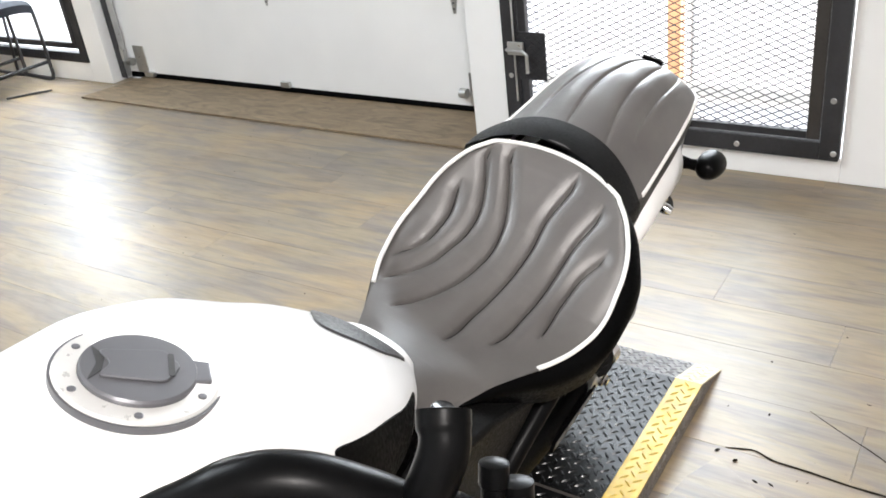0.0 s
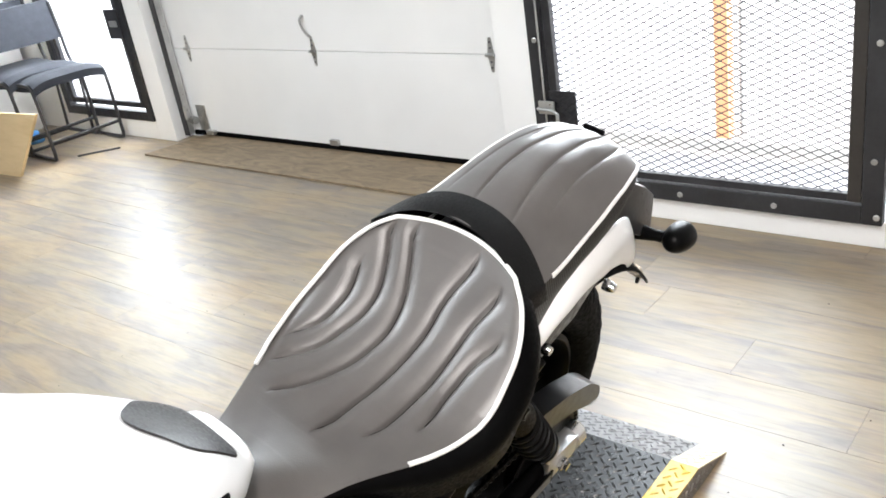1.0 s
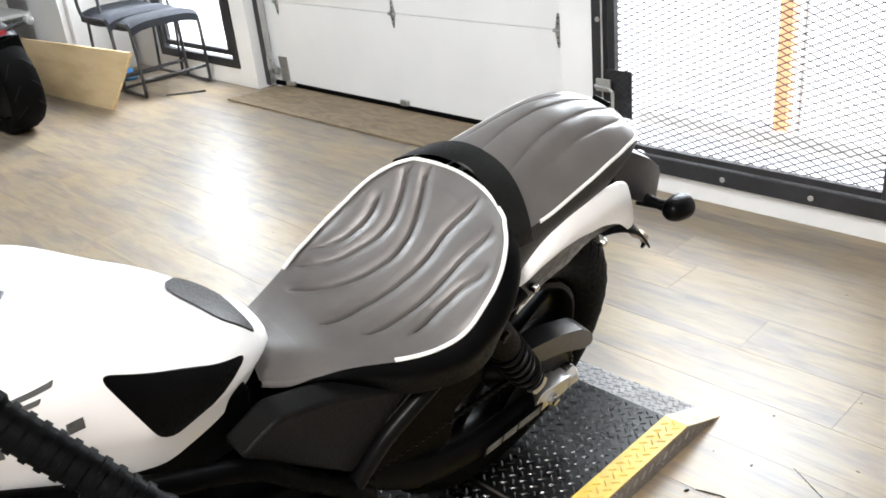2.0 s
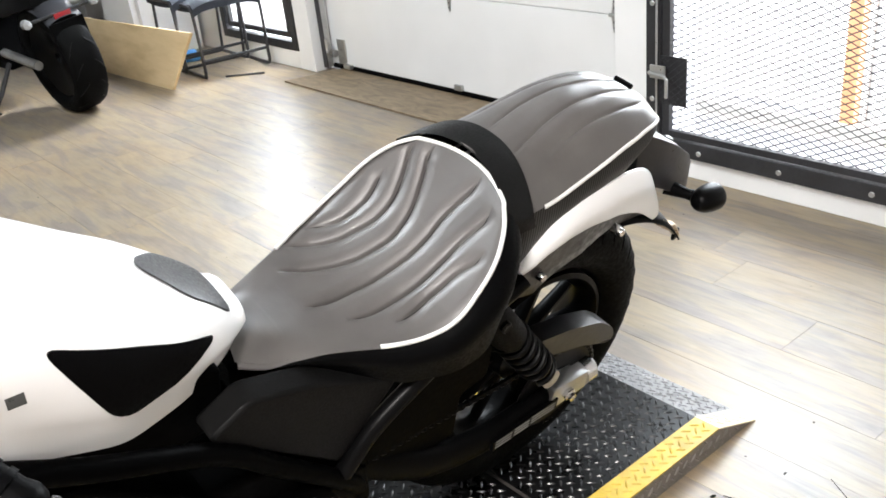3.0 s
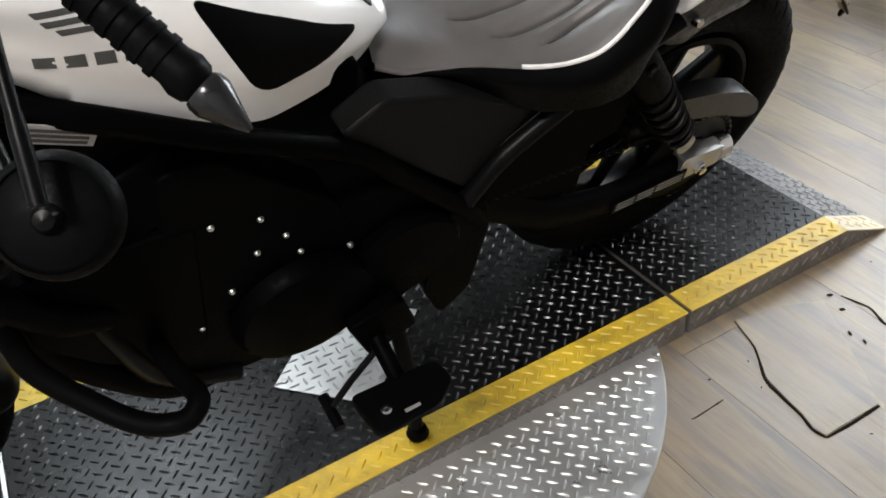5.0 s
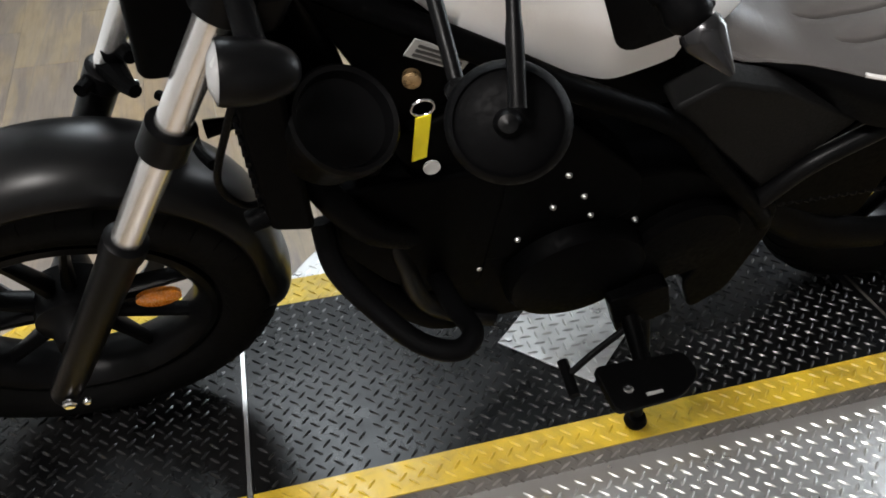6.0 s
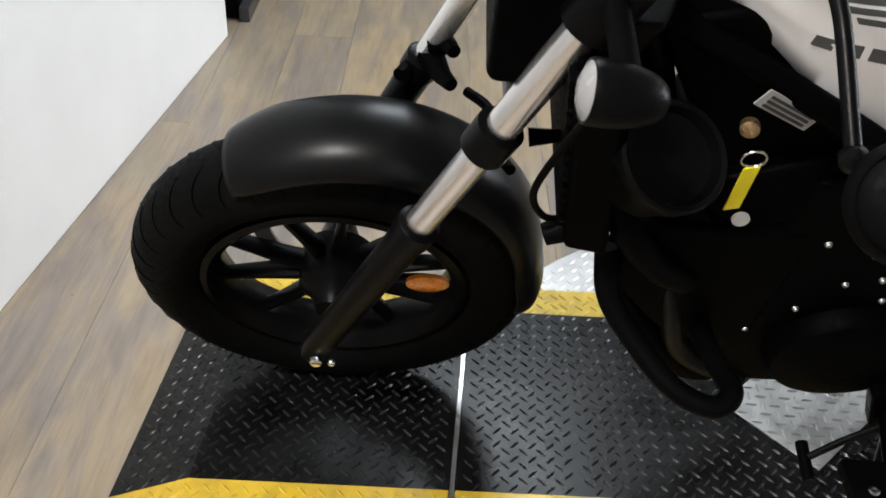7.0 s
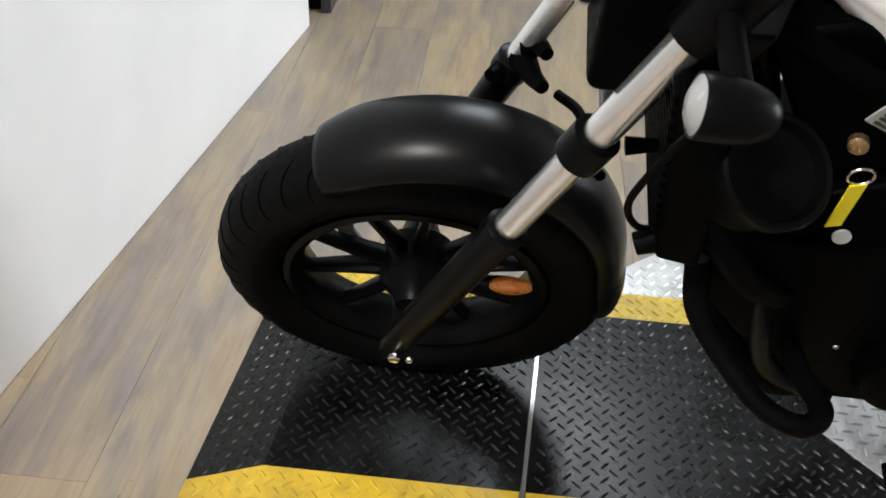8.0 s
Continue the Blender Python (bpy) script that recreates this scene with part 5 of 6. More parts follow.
# handlebar, grip, levers, mirror (left side, plus the right half of the bar)
bar = part("handlebar", tube_bm(smooth_path([(-0.22, 0.42, 1.15), (-0.30, 0.28, 1.24), (-0.385, 0.13, 1.19), (-0.40, SY, 1.15), (-0.385, -0.13, 1.165), (-0.350, -0.195, 1.228), (-0.3345, -0.2151, 1.2475), (-0.3229, -0.233, 1.2535), (-0.3107, -0.2533, 1.249), (-0.299, -0.2726, 1.239), (-0.271, -0.323, 1.210)]), 0.0120, 16), BLACK_SATIN, bike, "black handlebar")
g0, g1 = Vector((-0.283, -0.300, 1.231)), Vector((-0.209, -0.407, 1.155))
along = (g1 - g0).normalized()
grip = part("grip", tube_bm([g0 + (g1 - g0) * t for t in (0.10, 0.12, 0.18, 0.20, 0.9, 0.95, 1.0, 1.04)], [0.011, 0.0150, 0.0150, 0.0125, 0.0125, 0.0145, 0.013, 0.007], 20), BLACK_PLASTIC, bar, "black rubber grip")
for k in range(10):
    c0 = g0 + (g1 - g0) * (0.22 + 0.068 * k)
    part("grip_rib", tube_bm([c0, c0 + (g1 - g0) * 0.032], 0.0140, 20), BLACK_PLASTIC, bar)
part("bar_end", tube_bm([g1 + along * d for d in (0.003, 0.006, 0.012, 0.034, 0.038)], [0.012, 0.0135, 0.0135, 0.004, 0.002], 24), BAR_METAL, bar, "dark metal cone bar end")
sw = g0 + along * -0.014
part("switch_box", tube_bm([sw + along * d for d in (-0.030, -0.027, -0.006, 0.012, 0.016)], [0.009, 0.0118, 0.0124, 0.0120, 0.010], 14), BLACK_PLASTIC, bar, "black switch housing", bevel=0.002)
perch = part("lever_perch", tube_bm(smooth_path([(-0.300, -0.272, 1.236), (-0.296, -0.274, 1.256), (-0.289, -0.273, 1.2715), (-0.2835, -0.268, 1.2785), (-0.2805, -0.2655, 1.2815)]), [0.0115] + [0.0098] * 20 + [0.0105] * 10 + [0.006], 16), BLACK_SATIN, bar, "black lever perch clamped on the bar")
part("perch_bolt", bolt_bm((-0.2825, -0.2665, 1.2795), (0.3, 0.2, 1), 0.0052, 0.0045), BAR_METAL, bar, "dark pivot bolt")
for p, q, r in (((-0.273, -0.293, 1.233), (-0.266, -0.2852, 1.2530), 0.0062), ((-0.266, -0.303, 1.224), (-0.260, -0.2945, 1.2425), 0.0072)):
    part("adjuster_knob", tube_bm([Vector(p).lerp(Vector(q), t) for t in (0, 0.5, 0.55, 0.95, 1.0)], [r * 0.8, r * 0.8, r, r, r * 0.6], 14), BLACK_SATIN, bar, "black cable adjuster knob")
part("clutch_lever", tube_bm(smooth_path([(-0.330, -0.235, 1.250), (-0.322, -0.190, 1.180), (-0.296, -0.185, 1.105), (-0.286, -0.225, 1.078), (-0.280, -0.302, 1.035)]), [0.009, 0.007, 0.0060, 0.0060], 12), BLACK_SATIN, bar, "dark metal clutch lever")
part("lever_ball", lathe_bm([(0.0, -0.011), (0.007, -0.008), (0.0105, 0.0), (0.007, 0.008), (0.0, 0.011)], 16, Matrix.Translation((-0.280, -0.304, 1.034))), BLACK_SATIN, bar)
stem = part("mirror_stem", tube_bm(smooth_path([(-0.318, -0.240, 1.272), (-0.285, -0.232, 1.240), (-0.254, -0.250, 1.200), (-0.262, -0.312, 1.152), (-0.272, -0.380, 1.098)]), [0.0056] * 12 + [0.0046] * 16 + [0.0056] * 5, 12), BLACK_SATIN, bar, "black mirror stem")
mir_m = axis_matrix((-0.266, -0.360, 1.061), (-0.30, -0.62, 0.72)) @ Matrix.Scale(0.77, 4)
part("mirror_shell", lathe_bm([(0.0, 0.016), (0.022, 0.0145), (0.040, 0.009), (0.050, 0.001), (0.052, -0.006), (0.050, -0.010), (0.047, -0.010), (0.0, -0.009)], 44, mir_m), BLACK_PLASTIC, bar, "round black mirror seen from behind")
part("mirror_rim", lathe_bm([(0.0455, 0.0085), (0.049, 0.0055), (0.0525, -0.002), (0.0535, -0.007), (0.0515, -0.006), (0.048, 0.003), (0.0455, 0.0085)], 44, mir_m), BLACK_PLASTIC, bar, "black mirror rim")
part("mirror_joint", lathe_bm([(0.0, 0.030), (0.008, 0.028), (0.012, 0.020), (0.013, 0.012), (0.0, 0.012)], 20, mir_m), BLACK_SATIN, bar)
part("mirror_glass", lathe_bm([(0.0, -0.0095), (0.046, -0.0095), (0.046, -0.0115), (0.0, -0.0115)], 40, mir_m), CHROME, bar, "round mirror glass")

# foot rest, side stand, shift rod
peg = part("foot_rest", rings_bm([[(x, y, z + (x - 0.09) * 0.10) for x, y in rounded([(0.022, -0.212), (0.160, -0.222), (0.168, -0.262), (0.130, -0.288), (0.030, -0.288)], 0.014)] for z in (0.272, 0.287)]), BLACK_PLASTIC, bike, "black flat foot plate", bevel=0.003)
part("plate_bolt", bolt_bm((0.058, -0.258, 0.284), (0, 0, 1), 0.008, 0.003), CHROME, peg, "bright bolt")
part("plate_mark", box_bm((0.080, -0.276, 0.2865), (0.120, -0.271, 0.2885)), PAPER, peg, smooth=False)
part("rest_arm", tube_bm([(0.10, -0.10, 0.315), (0.10, -0.17, 0.29), (0.10, -0.235, 0.27)], 0.014, 12), BLACK_ENGINE, peg)
part("rest_bracket", rings_bm([[(x, yy, z) for x, z in rounded([(0.05, 0.36), (0.14, 0.38), (0.17, 0.29), (0.09, 0.25)], 0.012)] for yy in (-0.155, -0.128)]), BLACK_ENGINE, peg, bevel=0.004)
stand = part("side_stand", tube_bm(smooth_path([(0.165, -0.105, 0.27), (0.160, -0.175, 0.19), (0.150, -0.238, 0.095)]), [0.015, 0.013, 0.012], 14), BLACK_SATIN, bike, "black side stand")
part("stand_foot", lathe_bm([(0.0, -0.002), (0.017, 0.0), (0.020, 0.008), (0.016, 0.020), (0.0, 0.024)], 20, Matrix.Translation((0.150, -0.244, 0.083)) @ Matrix.Rotation(radians(-18), 4, "X")), BLACK_PLASTIC, stand)
part("shift_rod", tube_bm([(0.115, -0.158, 0.30), (0.045, -0.176, 0.245), (0.005, -0.19, 0.215)], 0.0055, 10), BLACK_SATIN, bike, "black gear shift rod")
part("shift_pedal", tube_bm([(0.005, -0.165, 0.213), (0.003, -0.225, 0.215)], 0.009, 12), BLACK_PLASTIC, bike)

part("steering_head", tube_bm([(-0.405, 0.0, 0.74), (-0.40, 0.0, 0.76), (-0.365, 0.0, 0.98), (-0.36, 0.0, 1.0)], [0.040, 0.052, 0.055, 0.040], 20), BLACK_ENGINE, bike, "black steering head")

# the engine, frame and controls sit further forward and lower than first drawn; the rear arm sits further in
FORWARD = Matrix(((1, 0, 0, -0.034), (0, 1, 0, -0.028), (0, 0, 0.925, 0.0884), (0, 0, 0, 1)))
INWARD = Matrix.Translation((0.004, 0.038, 0.006))
STAND = Matrix.Translation((-0.028, -0.003, 0.018))
OUTER = Matrix.Translation((0.004, -0.030, 0.006))
MOVES = {FORWARD.freeze(): "horn headlamp front_turn_signal signal_cable radiator radiator_hose hose_plug exhaust_header engine engine_guard down_tube under_cover foot_rest shift_rod shift_pedal key_lock frame_label frame_tube seat_rail side_cover pivot_plate clutch_lever lever_ball mirror_stem mirror_shell mirror_rim mirror_joint mirror_glass",
         INWARD.freeze(): "swingarm shock_absorber warning_label",
         OUTER.freeze(): "swingarm shock_absorber",
         STAND.freeze(): "side_stand"}
for shift, names in MOVES.items():
    for ob in bike.children_recursive:
        near = min(v.co.y for v in ob.data.vertices) < -0.05
        if ob.name.split(".")[0] in names.split() and near != (shift == OUTER):
            for piece in (ob, *ob.children_recursive):
                piece.data.transform(shift)

# ---- on the platform ----
sp = thing("steel_pad", "loose square of aluminium diamond plate lying under the engine", "metal plate", Matrix.Translation((-0.035, -0.022, H + 0.0016)) @ Matrix.Rotation(radians(-47.4), 4, "Z"))
part("plate", box_bm((0, 0, 0), (0.195, 0.26, 0.003)), PLATE_ALU, sp, bevel=0.001)
part("pad_tread", tread(lambda x, y: True, 0.006, 0.189, 0.006, 0.254, 0.003), PLATE_ALU, sp, kind="stuff")
part("screw", bolt_bm((0.014, 0.018, 0.003), (0, 0, 1), 0.007, 0.003), GALV, sp)

# ---- mesh door ----
MX, MY0, MY1, MZ0, MZ1 = 2.440, -0.338, 0.895, 0.090, 2.15
mesh_door = thing("mesh_door", "black steel security door with expanded metal mesh", "door")
for lo, hi, nm in (((MX, MY0, MZ0), (MX + 0.04, MY0 + 0.062, MZ1), "frame_side"), ((MX, MY1 - 0.062, MZ0), (MX + 0.04, MY1, MZ1), "frame_side"), ((MX, MY0 + 0.062, MZ0), (MX + 0.04, MY1 - 0.062, MZ0 + 0.062), "frame_bottom"), ((MX, MY0 + 0.062, MZ1 - 0.062), (MX + 0.04, MY1 - 0.062, MZ1), "frame_top")):
    part(nm, box_bm(lo, hi), BLACK_STEEL, mesh_door, bevel=0.003)
for lo, hi, nm in (((MX + 0.012, MY0 + 0.066, MZ0 + 0.066), (MX + 0.040, MY0 + 0.108, MZ1 - 0.066), "leaf_stile"), ((MX + 0.012, MY1 - 0.098, MZ0 + 0.066), (MX + 0.040, MY1 - 0.066, MZ1 - 0.066), "leaf_stile"), ((MX + 0.014, MY0 + 0.108, MZ0 + 0.066), (MX + 0.040, MY1 - 0.098, MZ0 + 0.092), "leaf_rail")):
    part(nm, box_bm(lo, hi), BLACK_STEEL if nm != "leaf_stile" or lo[1] > 0 else FENDER_STAY, mesh_door, bevel=0.003)
for y in (0.651, 0.322, -0.007, -0.322):
    part("frame_bolt", bolt_bm((MX, y, MZ0 + 0.028), (-1, 0, 0), 0.010, 0.005), GALV, mesh_door, "bright frame bolt")
for z in (0.30, 0.66, 1.05):
    for y in (MY0 + 0.03, MY1 - 0.03):
        part("frame_bolt", bolt_bm((MX, y, z), (-1, 0, 0), 0.010, 0.005), GALV, mesh_door, "bright frame bolt")


def expanded(y0, y1, z0, z1, cw, ch, x, r):
    """Expanded metal: rows of zigzag strands that touch at their peaks."""
    bm = bmesh.new()
    n, rows = int((y1 - y0) / cw * 2), int((z1 - z0) / ch)
    for j in range(rows):
        pts = []
        for i in range(n + 1):
            up = (i + j) % 2
            pts.append(Vector((x + (0.0015 if up else -0.0015), y0 + (y1 - y0) * i / n, z0 + j * ch + up * ch * 0.94)))
        tube_bm(pts, r, 4, bm, caps=False)
    return bm


part("mesh", expanded(MY0 + 0.095, MY1 - 0.085, MZ0 + 0.075, MZ1 - 0.06, 0.052, 0.0125, MX + 0.030, 0.0023), BLACK_STEEL, mesh_door, "black expanded metal mesh", kind="stuff", smooth=False)
part("lock_shield", box_bm((MX + 0.006, 0.716, 0.285), (MX + 0.012, 0.845, 0.470)), BLACK_STEEL, mesh_door, "black lock shield plate", bevel=0.002)
part("lock_mesh", expanded(0.716, 0.845, 0.290, 0.465, 0.030, 0.0125, MX + 0.003, 0.0016), BLACK_STEEL, mesh_door, kind="stuff", smooth=False)
part("latch_plate", box_bm((MX - 0.014, 0.800, 0.385), (MX - 0.004, 0.868, 0.435)), GALV, mesh_door, "galvanised latch", bevel=0.002)
part("latch_lever", tube_bm([(MX - 0.014, 0.870, 0.405), (MX - 0.03, 0.85, 0.405), (MX - 0.035, 0.79, 0.405), (MX - 0.035, 0.775, 0.395), (MX - 0.035, 0.775, 0.325)], 0.007, 10), GALV, mesh_door)
part("drop_rod", tube_bm([(MX - 0.006, 0.842, 0.20), (MX - 0.006, 0.842, 2.0)], 0.004, 8), GALV, mesh_door)

# ---- garage door ----
GX, GY0, GY1 = 2.727, 1.075, 3.545
garage = thing("garage_door", "white sectional garage door with galvanised hinges", "garage door")
for i in range(4):
    z0, z1 = (0.034, 0.521) if i == 0 else (0.524 + (i - 1) * 0.5, 1.021 + (i - 1) * 0.5)
    part("door_section", box_bm((GX, GY0, z0), (GX + 0.045, GY1, z1)), DOOR_WHITE, garage, "white door panel", bevel=0.003)
part("bottom_seal", tube_bm([(GX + 0.01, GY0, 0.016), (GX + 0.01, GY1, 0.016)], 0.017, 12), BLACK_PLASTIC, garage, "black rubber seal")


def strap_hinge(y, z):
    h = part("hinge", extrude_bm(rounded([(y - 0.018, z), (y - 0.006, z + 0.075), (y + 0.006, z + 0.075), (y + 0.018, z), (y + 0.006, z - 0.075), (y - 0.006, z - 0.075)], 0.004), 0, GX - 0.004, GX), GALV, garage, "galvanised hinge", bevel=0.001)
    part("hinge_pin", tube_bm([(GX - 0.010, y - 0.022, z), (GX - 0.010, y + 0.022, z)], 0.008, 12), GALV, h)
    for dz in (-0.055, -0.03, 0.03, 0.055):
        part("hinge_screw", bolt_bm((GX - 0.004, y, z + dz), (-1, 0, 0), 0.005, 0.003), CAP_GREY, h)


for z in (0.5225, 1.0225):
    for y in (3.400, 2.366, 1.282):
        strap_hinge(y, z)
for y in (2.340,):
    part("bottom_bracket", box_bm((GX - 0.020, y - 0.030, 0.036), (GX, y + 0.030, 0.066)), GALV, garage, bevel=0.003)
for y, s in ((3.430, -1), (1.20, 1)):
    part("corner_bracket", box_bm((GX - 0.005, y - 0.045, 0.036), (GX, y + 0.045, 0.190)), GALV, garage, bevel=0.002)
    part("roller", tube_bm([(GX - 0.02, y + 0.05, 0.10), (GX - 0.02, y + 0.085, 0.10)], 0.022, 16), GALV, garage)
    part("bracket_foot", box_bm((GX - 0.028, y - 0.10, 0.020), (GX, y - 0.03, 0.045)), GALV, garage, bevel=0.002)
part("lift_handle", tube_bm(smooth_path([(GX - 0.004, 2.395, 0.700), (GX - 0.022, 2.400, 0.680), (GX - 0.022, 2.392, 0.640), (GX - 0.018, 2.374, 0.610), (GX - 0.004, 2.368, 0.595)]), 0.006, 10), GALV, garage, "bent steel pull handle")
for y in (3.500, 1.100):
    tr = thing("door_track", "galvanised vertical door track with dark slot", "door track")
    part("track_flange", box_bm((GX - 0.075, y, 0.02), (GX - 0.070, y + 0.045, 2.3)), BLACK_STEEL, tr, bevel=0.001)
    part("track_channel", box_bm((GX - 0.070, y + 0.020, 0.02), (GX - 0.020, y + 0.027, 2.3)), GALV, tr, bevel=0.001)
    part("track_bracket", box_bm((GX - 0.074, y - 0.02, 0.12), (GX - 0.066, y + 0.03, 0.20)), GALV, tr, bevel=0.001)

strip = extrude_bm([(2.352, 1.03), (2.722, 1.06), (2.722, 3.44), (2.352, 3.535)], 2, 0.0005, 0.011)
tagged(part("floor_strip", strip, MAT_WOOD, bevel=0.003), "brown stained plywood strip along the garage door", "floor strip")

# ---- glazed door on the left ----
gd = thing("glazed_door", "glass door in a black metal frame with a lock box", "door")
LX, LY0, LY1, LZ0, LZ1 = 2.585, 3.722, 4.700, 0.113, 2.19
for lo, hi, nm in (((LX, LY0, LZ0), (LX + 0.05, LY0 + 0.055, LZ1), "frame_side"), ((LX, LY1 - 0.055, LZ0), (LX + 0.05, LY1, LZ1), "frame_side"), ((LX, LY0 + 0.055, LZ0), (LX + 0.05, LY1 - 0.055, LZ0 + 0.055), "frame_bottom"), ((LX, LY0 + 0.055, LZ1 - 0.055), (LX + 0.05, LY1 - 0.055, LZ1), "frame_top"),
                   ((LX + 0.01, LY0 + 0.075, LZ0 + 0.075), (LX + 0.04, LY0 + 0.110, LZ1 - 0.07), "leaf_stile"), ((LX + 0.01, LY1 - 0.110, LZ0 + 0.075), (LX + 0.04, LY1 - 0.075, LZ1 - 0.07), "leaf_stile"), ((LX + 0.01, LY0 + 0.110, LZ0 + 0.075), (LX + 0.04, LY1 - 0.110, LZ0 + 0.110), "leaf_rail")):
    part(nm, box_bm(lo, hi), BLACK_STEEL, gd, bevel=0.003)
glass = material("window_glass", (1, 1, 1), 0.02)
shader(glass).inputs["Transmission Weight"].default_value = 1.0
shader(glass).inputs["IOR"].default_value = 1.1
pane = part("pane", box_bm((LX + 0.022, LY0 + 0.105, LZ0 + 0.105), (LX + 0.027, LY1 - 0.105, LZ1 - 0.065)), glass, gd, "clear glass pane", smooth=False)
pane.visible_shadow = False
part("lock_box", box_bm((LX - 0.008, LY0 + 0.055, 0.610), (LX + 0.008, LY0 + 0.190, 0.780)), BLACK_STEEL, gd, "black lock box", bevel=0.004)
part("latch", box_bm((LX - 0.016, LY0 + 0.075, 0.680), (LX - 0.009, LY0 + 0.150, 0.715)), GALV, gd, bevel=0.002)


# ---- chairs ----
def stack_chair(m):
    c = thing("stacking_chair", "stacking chair with blue-grey upholstery on a black tube sled frame", "chair", m, "stacked chairs by the door")
    us, vs = np.linspace(0, 1, 20), np.linspace(0, 1, 20)

    def top(u, v):
        x, y = (u - 0.5) * 0.45, v * 0.43
        e = min(u, 1 - u, 0.5) * 2
        return (x, y, 0.470 + 0.030 * (1 - (1 - e) ** 4) - 0.012 * math.sin(v * 3.1) - 0.030 * max(0, 1 - v / 0.12) ** 2)
    part("seat", sheet_mesh("seat", top, us, vs, (0, 0, -0.045)), CHAIR_CLOTH, c, "blue-grey upholstered seat")

    def back(u, v):
        x = (u - 0.5) * 0.46
        return (x, 0.44 + 0.05 * v - 0.03 * math.cos((u - 0.5) * 2.4) * 0.6, 0.62 + 0.23 * v)
    part("backrest", sheet_mesh("backrest", back, us, vs, (0, 0.035, 0)), CHAIR_CLOTH, c, "blue-grey upholstered backrest")
    for x in (-0.225, 0.225):
        path = smooth_path([(x, 0.475, 0.84), (x, 0.445, 0.66), (x, 0.425, 0.50), (x, 0.36, 0.455), (x, 0.12, 0.455), (x, 0.035, 0.44), (x, 0.01, 0.36), (x * 0.99, 0.005, 0.10), (x * 0.99, 0.01, 0.03), (x * 0.97, 0.06, 0.012), (x * 0.97, 0.40, 0.012)], 6)
        part("side_frame", tube_bm(path, 0.0105, 10), BLACK_STEEL, c, "black steel tube")
    for y, z in ((0.012, 0.115), (0.40, 0.014), (0.36, 0.452)):
        part("cross_bar", tube_bm([(-0.222, y, z), (0.222, y, z)], 0.010, 10), BLACK_STEEL, c)
    for x in (-0.218, 0.218):
        part("rear_leg", tube_bm([(x, 0.34, 0.455), (x, 0.40, 0.014)], 0.0095, 10), BLACK_STEEL, c)
    return c


first_chair = stack_chair(Matrix.Translation((2.325, 4.045, 0)) @ Matrix.Rotation(radians(-4), 4, "Z"))
copy_thing(first_chair, Matrix.Translation((2.285, 4.240, 0.022)) @ Matrix.Rotation(radians(-2), 4, "Z"))
rag = thing("blue_bag", "crumpled blue plastic bag on the floor under the chairs", "bag", Matrix.Translation((2.30, 4.72, 0.0)))
bm = bmesh.new()
bmesh.ops.create_icosphere(bm, subdivisions=3, radius=0.08)
for v in bm.verts:
    v.co += v.co.normalized() * 0.035 * noise.noise(v.co * 18)
    v.co.z = max(-0.001, v.co.z * 0.55 + 0.03)
part("bag", bm, BLUE_RAG, rag)
lp = part("loose_strip", tube_bm([(2.21, 4.02, 0.006), (2.40, 3.86, 0.006)], 0.006, 8), BLACK_STEEL)
tagged(lp, "thin dark metal strip lying on the floor", "metal strip")

# ---- plywood board ----
bd = thing("plywood_board", "raw plywood board standing on its long edge", "board")
bm = bmesh.new()
quad = [((1.790, 5.30, 0.0), (1.845, 5.30, 0.34)), ((1.862, 4.06, 0.0), (1.915, 3.74, 0.372))]
a = [Vector(p) for pair in quad for p in pair]
nrm = Vector((0.018, 0.001, -0.003))
vs_ = [bm.verts.new(p) for p in a] + [bm.verts.new(p + nrm) for p in a]
for f in ((0, 2, 3, 1), (4, 5, 7, 6), (0, 1, 5, 4), (2, 6, 7, 3), (0, 4, 6, 2), (1, 3, 7, 5)):
    bm.faces.new([vs_[i] for i in f])
part("board", bm, PLYWOOD, bd, smooth=False)
part("prop_block", box_bm((1.880, 4.60, 0.0), (1.960, 4.70, 0.30)), PLYWOOD, bd, bevel=0.003)

# ---- shelves and panel at the back ----
sh = thing("white_shelf_unit", "white painted shelf unit with an open bay", "shelf")
part("side_panel", box_bm((2.10, 5.06, 0), (2.14, 5.60, 2.2)), WHITE_WALL, sh, bevel=0.002)
part("side_panel", box_bm((1.60, 5.56, 0), (1.64, 6.1, 2.2)), WHITE_WALL, sh, bevel=0.002)
part("back_panel", box_bm((1.60, 6.1, 0), (2.14, 6.14, 2.2)), WHITE_WALL, sh)
for z in (0.05, 0.42, 0.80, 1.2):
    part("shelf_board", box_bm((1.64, 5.58, z), (2.10, 6.1, z + 0.025)), WHITE_WALL, sh, bevel=0.002)
part("end_cabinet", box_bm((2.145, 5.02, 0), (2.56, 5.60, 2.2)), WHITE_WALL, sh, bevel=0.003)
bx = thing("tool_case", "dark plastic tool case on the shelf", "case", Matrix.Translation((1.90, 5.75, 0.075)))
part("case_body", box_bm((-0.11, -0.10, 0), (0.11, 0.10, 0.15)), BLACK_PLASTIC, bx, bevel=0.012)
part("case_handle", tube_bm([(-0.05, 0, 0.15), (-0.045, 0, 0.18), (0.045, 0, 0.18), (0.05, 0, 0.15)], 0.008, 8), BLACK_PLASTIC, bx)
bt = thing("spray_bottle", "dark blue bottle on the shelf", "bottle", Matrix.Translation((1.86, 5.72, 0.445)))
